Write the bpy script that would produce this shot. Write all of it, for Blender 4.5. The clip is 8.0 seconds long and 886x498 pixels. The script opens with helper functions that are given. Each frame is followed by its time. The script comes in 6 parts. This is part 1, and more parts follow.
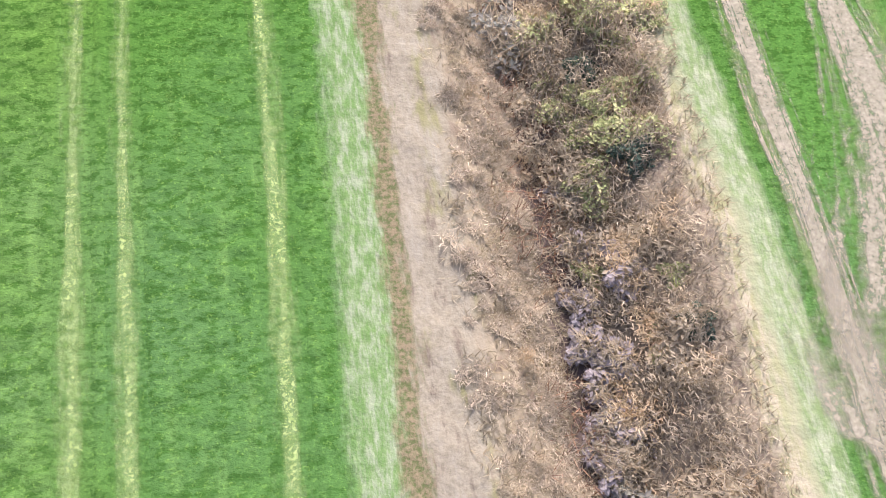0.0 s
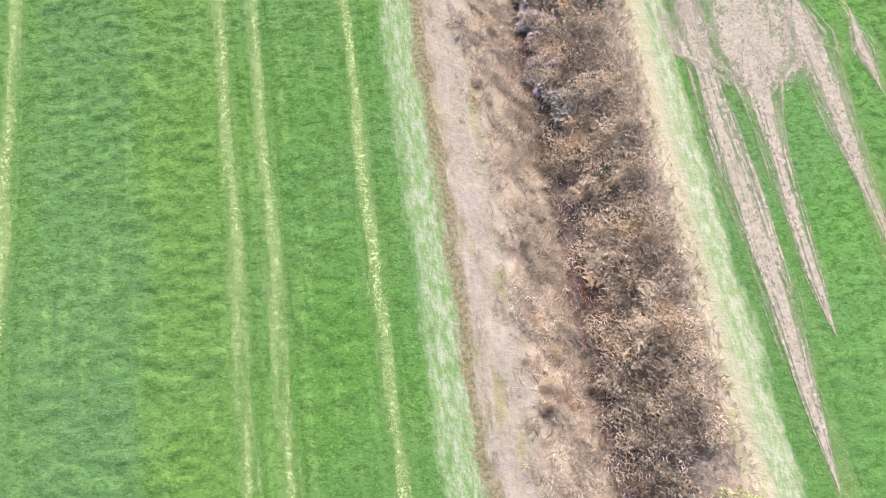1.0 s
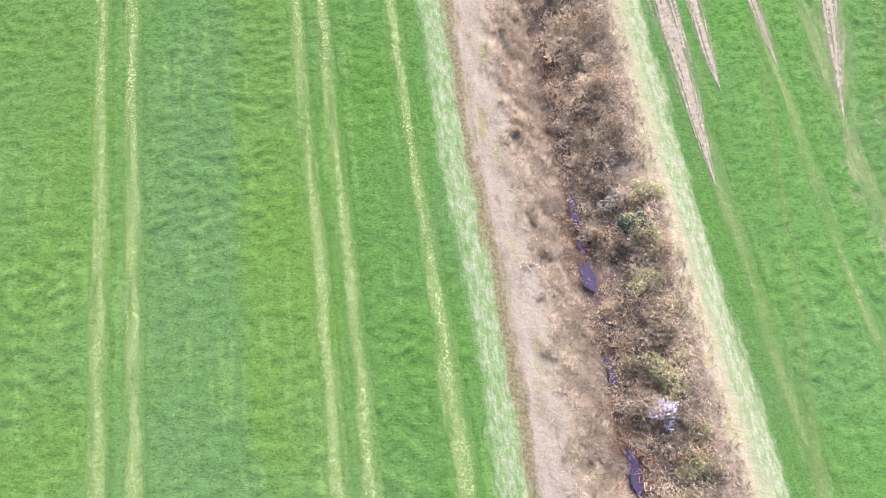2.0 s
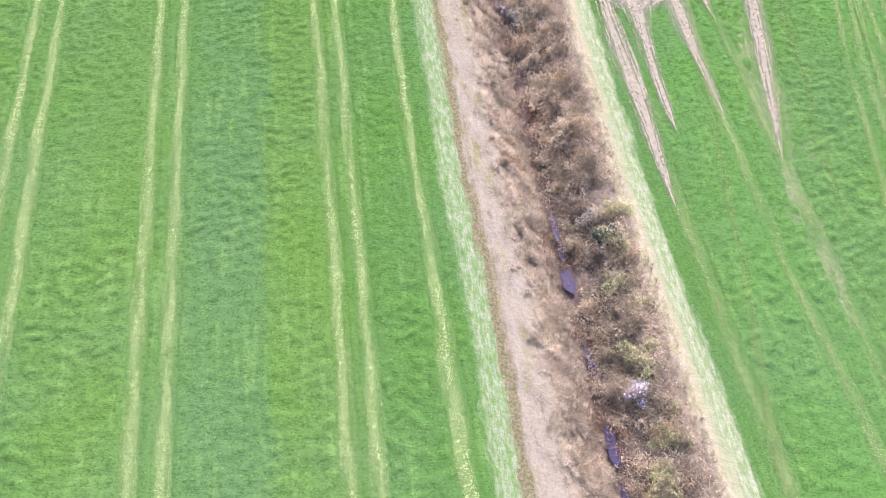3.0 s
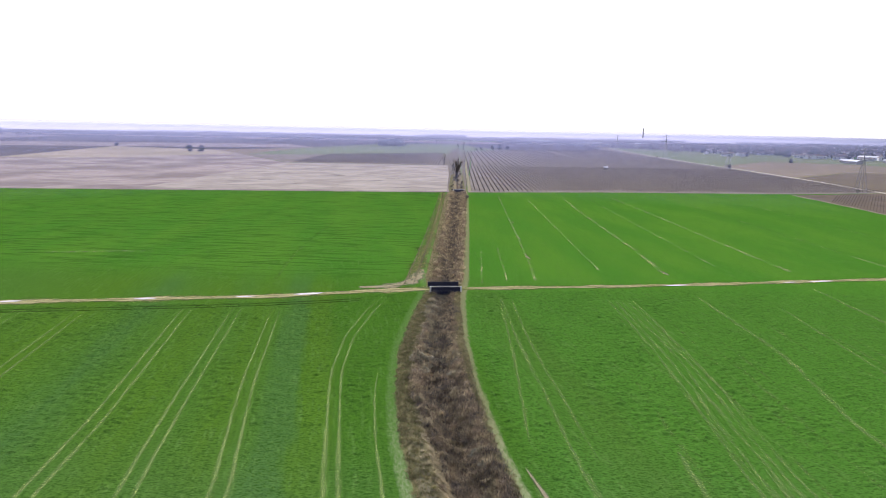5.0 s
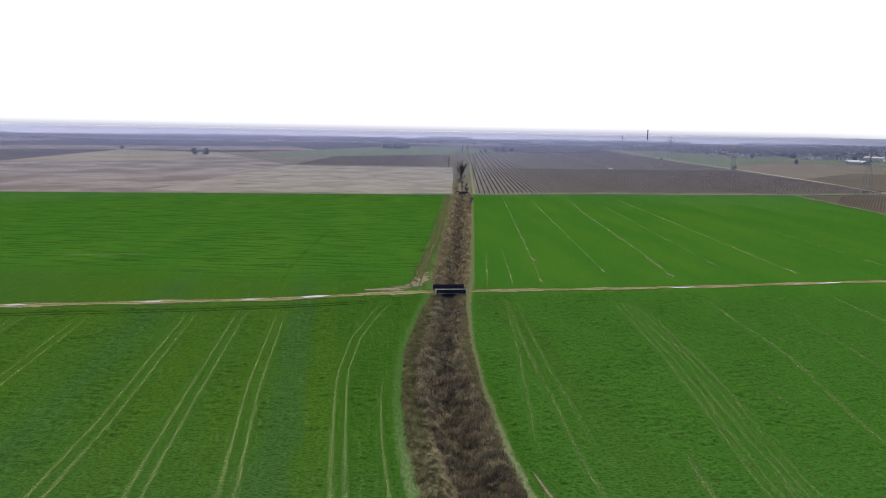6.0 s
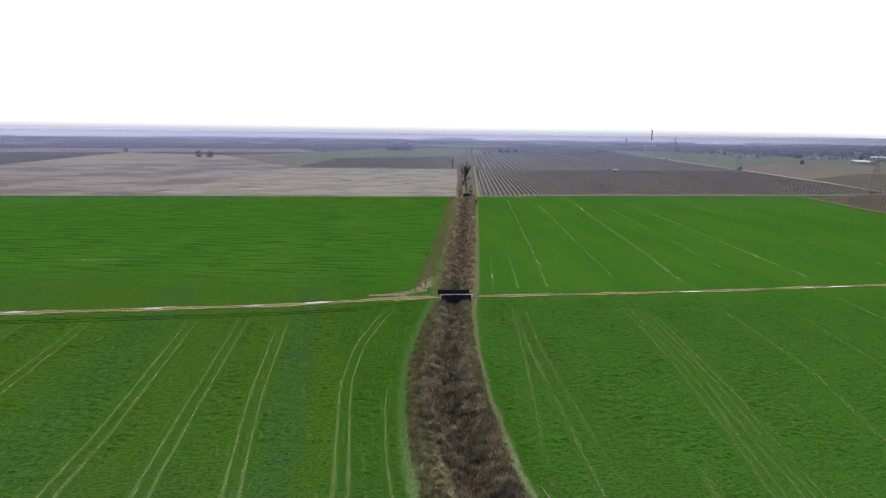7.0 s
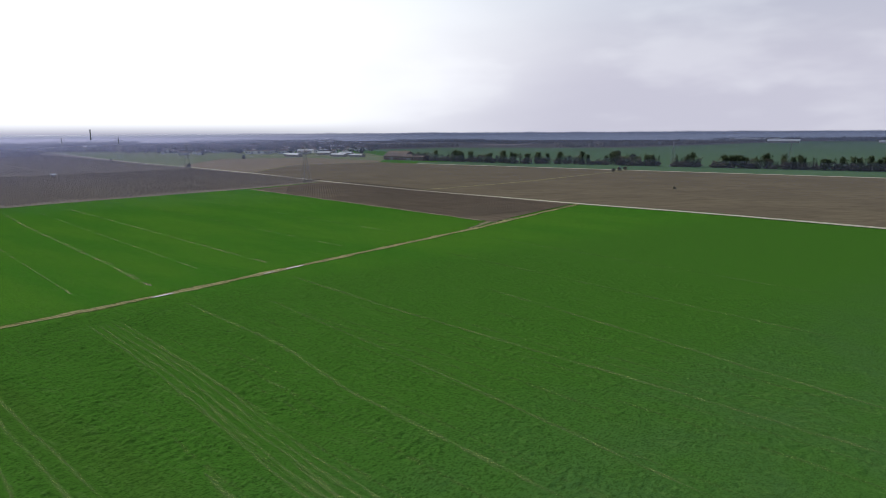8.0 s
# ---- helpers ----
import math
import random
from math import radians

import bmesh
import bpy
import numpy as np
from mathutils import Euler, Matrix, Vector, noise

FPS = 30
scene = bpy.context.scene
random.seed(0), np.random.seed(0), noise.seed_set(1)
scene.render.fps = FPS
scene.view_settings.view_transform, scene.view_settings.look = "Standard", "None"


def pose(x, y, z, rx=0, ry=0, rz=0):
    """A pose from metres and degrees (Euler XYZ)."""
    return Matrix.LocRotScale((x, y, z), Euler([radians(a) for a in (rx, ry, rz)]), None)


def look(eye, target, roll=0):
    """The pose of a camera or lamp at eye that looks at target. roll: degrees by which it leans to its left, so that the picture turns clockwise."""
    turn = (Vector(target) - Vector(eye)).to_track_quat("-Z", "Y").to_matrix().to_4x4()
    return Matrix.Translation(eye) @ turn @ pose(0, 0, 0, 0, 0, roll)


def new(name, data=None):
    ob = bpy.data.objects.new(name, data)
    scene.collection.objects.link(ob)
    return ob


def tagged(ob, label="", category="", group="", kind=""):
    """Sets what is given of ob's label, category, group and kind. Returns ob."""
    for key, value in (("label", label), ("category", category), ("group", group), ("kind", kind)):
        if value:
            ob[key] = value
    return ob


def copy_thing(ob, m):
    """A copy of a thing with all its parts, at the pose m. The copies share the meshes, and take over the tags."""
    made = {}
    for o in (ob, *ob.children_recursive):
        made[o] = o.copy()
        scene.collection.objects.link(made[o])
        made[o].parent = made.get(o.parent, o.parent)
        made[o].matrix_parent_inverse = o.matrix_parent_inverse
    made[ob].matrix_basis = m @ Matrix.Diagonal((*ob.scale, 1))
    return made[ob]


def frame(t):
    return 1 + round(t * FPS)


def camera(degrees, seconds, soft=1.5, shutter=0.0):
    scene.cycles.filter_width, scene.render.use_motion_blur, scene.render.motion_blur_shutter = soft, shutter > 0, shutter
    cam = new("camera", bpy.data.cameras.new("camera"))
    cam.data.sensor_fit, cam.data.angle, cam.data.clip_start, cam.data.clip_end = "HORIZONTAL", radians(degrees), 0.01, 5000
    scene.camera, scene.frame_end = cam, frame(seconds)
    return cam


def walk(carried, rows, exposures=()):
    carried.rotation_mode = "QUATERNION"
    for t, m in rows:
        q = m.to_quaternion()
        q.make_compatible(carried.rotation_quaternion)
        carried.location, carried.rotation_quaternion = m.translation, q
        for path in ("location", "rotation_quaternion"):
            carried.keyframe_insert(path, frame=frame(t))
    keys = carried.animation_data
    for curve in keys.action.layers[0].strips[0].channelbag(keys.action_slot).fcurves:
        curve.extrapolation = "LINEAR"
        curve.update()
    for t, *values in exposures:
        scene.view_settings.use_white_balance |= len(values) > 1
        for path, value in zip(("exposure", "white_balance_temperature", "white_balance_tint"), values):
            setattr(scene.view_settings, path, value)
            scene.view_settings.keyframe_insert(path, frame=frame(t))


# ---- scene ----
cam = camera(65.6, 8.0, soft=0.9)
# seconds, eye, yaw, pitch and roll in degrees
PATH = [
    (0.0, (-0.00, -0.00, 21.18), -0.00, -69.77, 3.82),
    (0.5, (0.72, -9.99, 25.42), 0.26, -70.18, 3.95),
    (1.0, (1.35, -19.09, 29.61), 0.28, -70.66, 3.92),
    (1.5, (2.13, -27.90, 33.35), 0.58, -70.77, 4.18),
    (1.7, (2.43, -31.23, 35.10), 0.62, -71.21, 4.09),
    (2.6, (2.58, -43.60, 39.95), 0.10, -70.60, 4.90),
    (2.8, (2.56, -44.62, 40.30), -0.25, -67.06, 5.80),
    (3.0, (2.54, -44.95, 40.13), 0.29, -61.51, 5.17),
    (3.5, (1.97, -44.91, 39.65), 1.80, -46.78, 3.64),
    (4.0, (1.74, -44.99, 39.86), 2.85, -32.04, 2.52),
    (4.5, (1.78, -44.96, 39.67), 3.66, -17.06, 1.54),
    (4.7, (1.74, -45.16, 39.55), 3.88, -10.85, 1.33),
    (4.85, (1.72, -45.20, 39.50), 3.93, -9.95, 1.27),
    (5.4, (1.60, -45.20, 39.50), 4.12, -9.80, 1.15),
    (6.0, (1.45, -44.98, 39.56), 4.34, -9.76, 1.04),
    (6.5, (1.31, -43.91, 39.73), 4.52, -9.70, 0.92),
    (7.0, (1.08, -42.46, 40.00), 4.69, -9.66, 0.78),
    (7.5, (0.93, -40.51, 40.17), 4.86, -9.61, 0.68),
    (7.6, (0.86, -40.46, 40.18), 3.20, -9.61, 0.48),
    (7.7, (0.79, -40.40, 40.19), -4.30, -9.62, 0.28),
    (7.8, (0.72, -40.34, 40.19), -15.60, -9.62, 0.08),
    (7.9, (0.65, -40.29, 40.20), -27.15, -9.63, -0.12),
    (8.0, (0.58, -40.23, 40.21), -38.69, -9.63, -0.32),
]


def heading(yaw, pitch):
    a, b = radians(yaw), radians(pitch)
    return Vector((-math.sin(a) * math.cos(b), math.cos(a) * math.cos(b), math.sin(b)))


EXPOSURES = [(0.0, 1.5, 5950, 32), (1.5, 1.6, 5850, 36), (3.0, 1.65, 5750, 40), (3.5, 1.75, 5700, 46), (4.0, 1.85, 5700, 52), (4.5, 1.78, 5750, 46), (4.7, 1.3, 6000, 28), (5.8, -0.15, 6500, 4), (6.0, -0.15, 6500, 3), (7.5, -0.15, 6500, 3), (8.0, -0.5, 6300, 4)]
walk(cam, [(t, look(eye, Vector(eye) + 20 * heading(yaw, pitch), roll)) for t, eye, yaw, pitch, roll in PATH], EXPOSURES)

# ---- world, sun ----
SUN_AZIMUTH, SUN_HEIGHT = 2.0, 38.0
world = bpy.data.worlds.new("world")
scene.world = world
world.use_nodes = True
wt = world.node_tree
sky = wt.nodes.new("ShaderNodeTexSky")
sky.sky_type, sky.sun_disc = "NISHITA", False
sky.sun_elevation, sky.sun_rotation = radians(SUN_HEIGHT), radians(SUN_AZIMUTH)
sky.air_density, sky.dust_density, sky.ozone_density = 0.9, 3.0, 2.0
wt.links.new(sky.outputs[0], wt.nodes["Background"].inputs[0])
wt.nodes["Background"].inputs[1].default_value = 0.15
sun = new("sun", bpy.data.lights.new("sun", "SUN"))
sun.data.energy, sun.data.angle, sun.data.color = 3.2, radians(1.0), (1.0, 0.97, 0.92)
toward = Vector((math.sin(radians(SUN_AZIMUTH)), math.cos(radians(SUN_AZIMUTH)), math.tan(radians(SUN_HEIGHT))))
sun.matrix_world = look(toward * 100, (0, 0, 0))


# ---- materials ----
def node(nt, kind, values=(), **settings):
    n = nt.nodes.new(kind)
    for k, v in settings.items():
        if k == "attribute_name":
            n.attribute_name = v
        elif k == "bands_direction":
            n.bands_direction = v
        elif k == "data_type":
            n.data_type = v
        elif k == "interpolation_type":
            n.interpolation_type = v
        elif k == "operation":
            n.operation = v
        elif k == "use_clamp":
            n.use_clamp = v
        elif k == "uv_map":
            n.uv_map = v
        elif k == "vector_type":
            n.vector_type = v
    for k, v in dict(values).items():
        if isinstance(v, bpy.types.NodeSocket):
            nt.links.new(v, n.inputs[k])
        else:
            n.inputs[k].default_value = v
    return n


def rgba(c):
    return (c[0], c[1], c[2], 1.0)


def start(name, rough=0.9, spec=0.2):
    m = bpy.data.materials.new(name)
    m.use_nodes = True
    nt = m.node_tree
    b = nt.nodes["Principled BSDF"]
    b.inputs["Roughness"].default_value = rough
    b.inputs["Specular IOR Level"].default_value = spec
    return m, nt, b


def math_node(nt, op, a, b=0.0, clamp=False):
    return node(nt, "ShaderNodeMath", {0: a, 1: b}, operation=op, use_clamp=clamp).outputs[0]


def step(nt, value, low, high):
    return node(nt, "ShaderNodeMapRange", {0: value, 1: low, 2: high, 3: 0.0, 4: 1.0}, interpolation_type="SMOOTHSTEP").outputs[0]


def mix(nt, f, a, b):
    n = node(nt, "ShaderNodeMix", {0: f}, data_type="RGBA")
    for i, v in ((6, a), (7, b)):
        if isinstance(v, bpy.types.NodeSocket):
            nt.links.new(v, n.inputs[i])
        else:
            n.inputs[i].default_value = rgba(v)
    return n.outputs[2]


def noise_node(nt, co, scale, detail=3.0, rough=0.6):
    return node(nt, "ShaderNodeTexNoise", {"Vector": co, "Scale": scale, "Detail": detail, "Roughness": rough}).outputs[0]


def stretched(nt, co, angle, sx, sy):
    """Coordinates turned by angle degrees and scaled across and along."""
    r = node(nt, "ShaderNodeMapping", {"Vector": co, "Rotation": (0, 0, radians(angle))}, vector_type="POINT").outputs[0]
    return node(nt, "ShaderNodeMapping", {"Vector": r, "Scale": (sx, sy, 1)}, vector_type="POINT").outputs[0]


def relief(nt, b, height, strength, distance):
    n = node(nt, "ShaderNodeBump", {"Height": height, "Strength": strength, "Distance": distance})
    nt.links.new(n.outputs[0], b.inputs["Normal"])


def surface(name, c1, c2, scale=2.0, rough=0.9, bump=0.3, fine=None, c3=None, island=0.0, thing=0.0, metal=0.0, spec=0.2):
    """A plain worn surface: two tones by noise, a third by finer noise, and a spread of tone by island or by object."""
    m, nt, b = start(name, rough, spec)
    b.inputs["Metallic"].default_value = metal
    co = node(nt, "ShaderNodeNewGeometry").outputs["Position"] if thing == 0 else node(nt, "ShaderNodeTexCoord").outputs["Object"]
    n1 = noise_node(nt, co, scale)
    n2 = noise_node(nt, co, fine or scale * 7)
    col = mix(nt, step(nt, n1, 0.35, 0.65), c1, c2)
    col = mix(nt, step(nt, n2, 0.5, 0.72), col, c3 or tuple(0.6 * v for v in c1))
    if island or thing:
        r = node(nt, "ShaderNodeNewGeometry").outputs["Random Per Island"] if island else node(nt, "ShaderNodeObjectInfo").outputs["Random"]
        v = node(nt, "ShaderNodeMapRange", {0: r, 3: 1 - (island or thing), 4: 1 + (island or thing)}).outputs[0]
        col = node(nt, "ShaderNodeHueSaturation", {"Color": col, "Value": v}).outputs[0]
    nt.links.new(col, b.inputs["Base Color"])
    if bump:
        relief(nt, b, n2, bump, 0.05)
    return m


def leaf(name, c1, c2, glow=0.35, spread=0.4, rough=0.6, patch=0.0, c3=None):
    """Thin blades and leaves: two tones from piece to piece, some light passes through."""
    m, nt, b = start(name, rough, 0.08)
    r = node(nt, "ShaderNodeNewGeometry").outputs["Random Per Island"]
    r2 = math_node(nt, "FRACT", math_node(nt, "MULTIPLY", r, 17.3))
    co = node(nt, "ShaderNodeNewGeometry").outputs["Position"]
    col = mix(nt, r, c1, c2)
    if c3:
        col = mix(nt, step(nt, noise_node(nt, co, 0.55, 3.0), 0.52, 0.66), col, c3)
    v = node(nt, "ShaderNodeMapRange", {0: r2, 3: 1 - spread, 4: 1 + spread}).outputs[0]
    if patch:
        p = node(nt, "ShaderNodeMapRange", {0: noise_node(nt, co, 0.6, 4.0), 1: 0.34, 2: 0.66, 3: 1 - patch, 4: 1 + patch}).outputs[0]
        v = math_node(nt, "MULTIPLY", v, p)
    col = node(nt, "ShaderNodeHueSaturation", {"Color": col, "Value": v}).outputs[0]
    nt.links.new(col, b.inputs["Base Color"])
    t = node(nt, "ShaderNodeBsdfTranslucent", {"Color": col})
    ms = node(nt, "ShaderNodeMixShader", {0: glow, 1: b.outputs[0], 2: t.outputs[0]})
    nt.links.new(ms.outputs[0], nt.nodes["Material Output"].inputs[0])
    return m


def ramp(nt, value, low, high, stops):
    """Colours along a value: stops are (value, colour) between low and high."""
    n = nt.nodes.new("ShaderNodeValToRGB")
    nt.links.new(node(nt, "ShaderNodeMapRange", {0: value, 1: low, 2: high, 3: 0.0, 4: 1.0}).outputs[0], n.inputs[0])
    e = n.color_ramp.elements
    e[0].position, e[0].color = (stops[0][0] - low) / (high - low), rgba(stops[0][1])
    e[1].position, e[1].color = (stops[-1][0] - low) / (high - low), rgba(stops[-1][1])
    for at, c in stops[1:-1]:
        k = e.new((at - low) / (high - low))
        k.color = rgba(c)
    return n.outputs[0]


WHEAT_PURE, WHEAT_YELLOW, WHEAT_BLUE = (0.045, 0.118, 0.012), (0.061, 0.131, 0.013), (0.052, 0.119, 0.026)
WHEAT_MID, WHEAT_EAST = (0.055, 0.128, 0.018), (0.054, 0.145, 0.018)


def wheat_tones(nt, co, depth):
    """Young wheat: bands of the seed drill's passes, clumps with shade between them painted as dark flecks and
    highlights as pale ones, pale thin spots; depth sets how strongly the clumps differ.
    """
    at = node(nt, "ShaderNodeSeparateXYZ", {0: co})
    sway = noise_node(nt, stretched(nt, co, -13.0, 1.0, 0.15), 0.35, 3.0)
    across = math_node(nt, "ADD", at.outputs[0], math_node(nt, "MULTIPLY", at.outputs[1], 0.23))
    across = math_node(nt, "ADD", across, math_node(nt, "MULTIPLY", math_node(nt, "SUBTRACT", sway, 0.5), 6.5))
    passes = ramp(nt, across, -90.0, 60.0, [(-90, WHEAT_MID), (-62, WHEAT_YELLOW), (-54, WHEAT_MID), (-50, WHEAT_BLUE), (-46, WHEAT_MID), (-36, WHEAT_YELLOW), (-31, WHEAT_MID), (-25, WHEAT_YELLOW), (-20.5, WHEAT_MID), (-18.5, WHEAT_BLUE), (-15.4, WHEAT_BLUE), (-13.8, WHEAT_YELLOW), (-10.5, WHEAT_YELLOW), (-8.5, WHEAT_PURE), (14, WHEAT_PURE), (19, WHEAT_EAST), (30, WHEAT_MID), (34, WHEAT_EAST), (60, WHEAT_EAST)])
    # Greyer green mixed in by broad noise, gone beyond y 45.
    greyer = math_node(nt, "MULTIPLY", step(nt, at.outputs[1], 45.0, 0.0), node(nt, "ShaderNodeMapRange", {0: noise_node(nt, co, 0.09, 2.0), 1: 0.35, 2: 0.65, 3: 0.22, 4: 0.5}).outputs[0])
    passes = mix(nt, greyer, passes, (0.066, 0.120, 0.050))
    beyond = step(nt, at.outputs[1], 112.0, 150.0)
    broad = noise_node(nt, stretched(nt, co, -8.0, 1.0, 0.2), 0.05, 3.0)
    far = mix(nt, step(nt, broad, 0.36, 0.64), (0.050, 0.158, 0.016), (0.070, 0.178, 0.018))
    green = mix(nt, beyond, passes, far)
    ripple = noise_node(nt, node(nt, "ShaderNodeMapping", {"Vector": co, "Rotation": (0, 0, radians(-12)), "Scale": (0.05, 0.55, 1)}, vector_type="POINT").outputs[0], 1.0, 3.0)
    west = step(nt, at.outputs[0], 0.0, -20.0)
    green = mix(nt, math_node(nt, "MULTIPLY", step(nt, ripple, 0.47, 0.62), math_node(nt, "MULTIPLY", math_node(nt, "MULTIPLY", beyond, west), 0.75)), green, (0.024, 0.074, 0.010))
    thin = noise_node(nt, stretched(nt, co, -13.0, 1.0, 0.12), 1.3, 3.0)
    green = mix(nt, math_node(nt, "MULTIPLY", step(nt, thin, 0.52, 0.72), 0.45), green, (0.105, 0.185, 0.045))
    # Dark flecks paint the shade between clumps; the larger ones strengthen northward.
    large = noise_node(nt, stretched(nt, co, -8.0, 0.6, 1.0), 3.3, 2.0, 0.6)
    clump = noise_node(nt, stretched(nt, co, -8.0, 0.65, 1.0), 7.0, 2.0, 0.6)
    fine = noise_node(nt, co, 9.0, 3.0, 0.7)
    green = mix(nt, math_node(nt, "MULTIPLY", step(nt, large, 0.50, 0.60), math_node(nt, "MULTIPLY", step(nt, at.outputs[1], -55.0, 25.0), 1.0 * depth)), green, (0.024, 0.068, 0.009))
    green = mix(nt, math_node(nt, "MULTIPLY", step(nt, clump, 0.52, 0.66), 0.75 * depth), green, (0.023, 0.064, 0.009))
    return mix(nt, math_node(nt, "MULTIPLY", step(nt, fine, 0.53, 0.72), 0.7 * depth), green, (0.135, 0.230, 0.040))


def canopy_material():
    m, nt, b = start("wheat_canopy", 1.0, 0.0)
    co = node(nt, "ShaderNodeNewGeometry").outputs["Position"]
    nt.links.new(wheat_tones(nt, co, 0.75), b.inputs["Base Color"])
    relief(nt, b, noise_node(nt, stretched(nt, co, -8.0, 0.7, 1.0), 5.0, 3.0, 0.7), 0.5, 0.10)
    return m


def ground_material():
    """The one sheet: crop on both sides, then by distance to the ditch's edges a pale verge, worn path, straw bank, mud and bramble litter."""
    m, nt, b = start("ground", 1.0, 0.0)
    co = node(nt, "ShaderNodeNewGeometry").outputs["Position"]
    dl = node(nt, "ShaderNodeAttribute", attribute_name="from_left_edge").outputs["Fac"]
    dr = node(nt, "ShaderNodeAttribute", attribute_name="from_right_edge").outputs["Fac"]
    dc = node(nt, "ShaderNodeAttribute", attribute_name="from_channel").outputs["Fac"]
    mid = noise_node(nt, co, 1.5, 3.0)
    fine = noise_node(nt, co, 5.0, 4.0, 0.7)
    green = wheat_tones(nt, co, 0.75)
    wob = math_node(nt, "MULTIPLY", math_node(nt, "SUBTRACT", noise_node(nt, stretched(nt, co, -13.0, 1.0, 0.22), 1.7, 4.0, 0.7), 0.5), 1.8)
    dlw = math_node(nt, "ADD", dl, wob)
    drw = math_node(nt, "ADD", dr, wob)
    speck = noise_node(nt, stretched(nt, co, -13.0, 1.0, 0.3), 3.6, 4.0, 0.75)
    pale = mix(nt, step(nt, speck, 0.38, 0.66), (0.110, 0.175, 0.052), (0.250, 0.272, 0.160))
    rank = mix(nt, step(nt, fine, 0.38, 0.62), (0.075, 0.088, 0.030), (0.165, 0.130, 0.070))
    path = mix(nt, step(nt, fine, 0.35, 0.7), (0.215, 0.190, 0.120), (0.170, 0.148, 0.090))
    worn = noise_node(nt, stretched(nt, co, -13.0, 1.0, 0.25), 1.6, 4.0, 0.7)
    path = mix(nt, step(nt, worn, 0.50, 0.68), path, (0.225, 0.205, 0.135))
    path = mix(nt, step(nt, worn, 0.46, 0.32), path, (0.130, 0.106, 0.068))
    path = mix(nt, math_node(nt, "MULTIPLY", step(nt, noise_node(nt, stretched(nt, co, -13.0, 1.0, 0.35), 0.7, 4.0, 0.7), 0.52, 0.66), 0.7), path, (0.150, 0.148, 0.050))
    straw = mix(nt, step(nt, mid, 0.35, 0.65), (0.245, 0.205, 0.12), (0.185, 0.15, 0.088))
    straw = mix(nt, step(nt, noise_node(nt, co, 0.28, 3.0), 0.56, 0.68), straw, (0.32, 0.28, 0.165))
    straw = mix(nt, step(nt, noise_node(nt, co, 0.75, 3.0), 0.54, 0.64), straw, (0.15, 0.115, 0.07))
    mud = mix(nt, fine, (0.06, 0.045, 0.034), (0.12, 0.09, 0.065))
    litter = mix(nt, step(nt, fine, 0.4, 0.65), (0.215, 0.178, 0.108), (0.13, 0.102, 0.065))
    dry = mix(nt, step(nt, speck, 0.4, 0.62), (0.29, 0.255, 0.155), (0.21, 0.205, 0.09))
    near = step(nt, node(nt, "ShaderNodeSeparateXYZ", {0: co}).outputs[1], 55.0, 15.0)
    path = mix(nt, near, rank, path)
    dry = mix(nt, near, mix(nt, 0.15, rank, dry), dry)
    # left side, from the crop inwards
    col = mix(nt, math_node(nt, "MULTIPLY", step(nt, dlw, -2.2, -1.2), math_node(nt, "ADD", math_node(nt, "MULTIPLY", near, 0.55), 0.2)), green, pale)
    col = mix(nt, step(nt, dlw, -0.5, 0.0), col, rank)
    col = mix(nt, step(nt, dlw, 0.2, 0.7), col, path)
    col = mix(nt, step(nt, dlw, 2.2, 3.2), col, straw)
    dcw = math_node(nt, "ADD", dc, math_node(nt, "MULTIPLY", wob, 0.6))
    col = mix(nt, step(nt, dcw, -0.9, -0.35), col, mud)
    col = mix(nt, step(nt, dcw, 0.5, 1.1), col, litter)
    # right side
    col = mix(nt, step(nt, drw, -2.0, -1.4), col, dry)
    col = mix(nt, math_node(nt, "MULTIPLY", step(nt, drw, -1.3, -0.2), math_node(nt, "ADD", math_node(nt, "MULTIPLY", near, 0.5), 0.35)), col, pale)
    col = mix(nt, step(nt, drw, 0.2, 0.9), col, green)
    nt.links.new(col, b.inputs["Base Color"])
    relief(nt, b, math_node(nt, "ADD", math_node(nt, "MULTIPLY", fine, 0.5), math_node(nt, "MULTIPLY", mid, 1.5)), 0.5, 0.14)
    return m


def field_material(name, c1, c2, angle=0.0, spacing=0.0, c3=None, big=0.02):
    """A far field: broad tones, streaks along the rows, and tilled rows where spacing is given."""
    m, nt, b = start(name, 1.0, 0.0)
    co = node(nt, "ShaderNodeNewGeometry").outputs["Position"]
    streak = noise_node(nt, stretched(nt, co, angle, 1.0, 0.08), 0.35, 4.0)
    broad = noise_node(nt, co, big, 4.0)
    fine = noise_node(nt, co, 1.2, 4.0, 0.7)
    col = mix(nt, step(nt, broad, 0.38, 0.62), c1, c2)
    col = mix(nt, math_node(nt, "MULTIPLY", step(nt, streak, 0.45, 0.7), 0.6), col, c3 or tuple(0.65 * v for v in c1))
    col = mix(nt, math_node(nt, "MULTIPLY", step(nt, fine, 0.5, 0.8), 0.4), col, tuple(0.5 * v for v in c2))
    clods = noise_node(nt, stretched(nt, co, angle, 1.0, 0.5), 0.11, 5.0, 0.7)
    col = mix(nt, math_node(nt, "MULTIPLY", step(nt, clods, 0.50, 0.66), 0.5), col, tuple(0.62 * v for v in c2))
    if spacing:
        w = node(nt, "ShaderNodeTexWave", {"Vector": stretched(nt, co, angle, 1.0, 1.0), "Scale": 1 / spacing * math.pi / 10, "Distortion": 0.6, "Detail": 2.0}, bands_direction="X")
        col = mix(nt, math_node(nt, "MULTIPLY", w.outputs[1], 0.45), col, tuple(0.45 * v for v in c1))
    nt.links.new(col, b.inputs["Base Color"])
    relief(nt, b, fine, 0.5, 0.15)
    return m


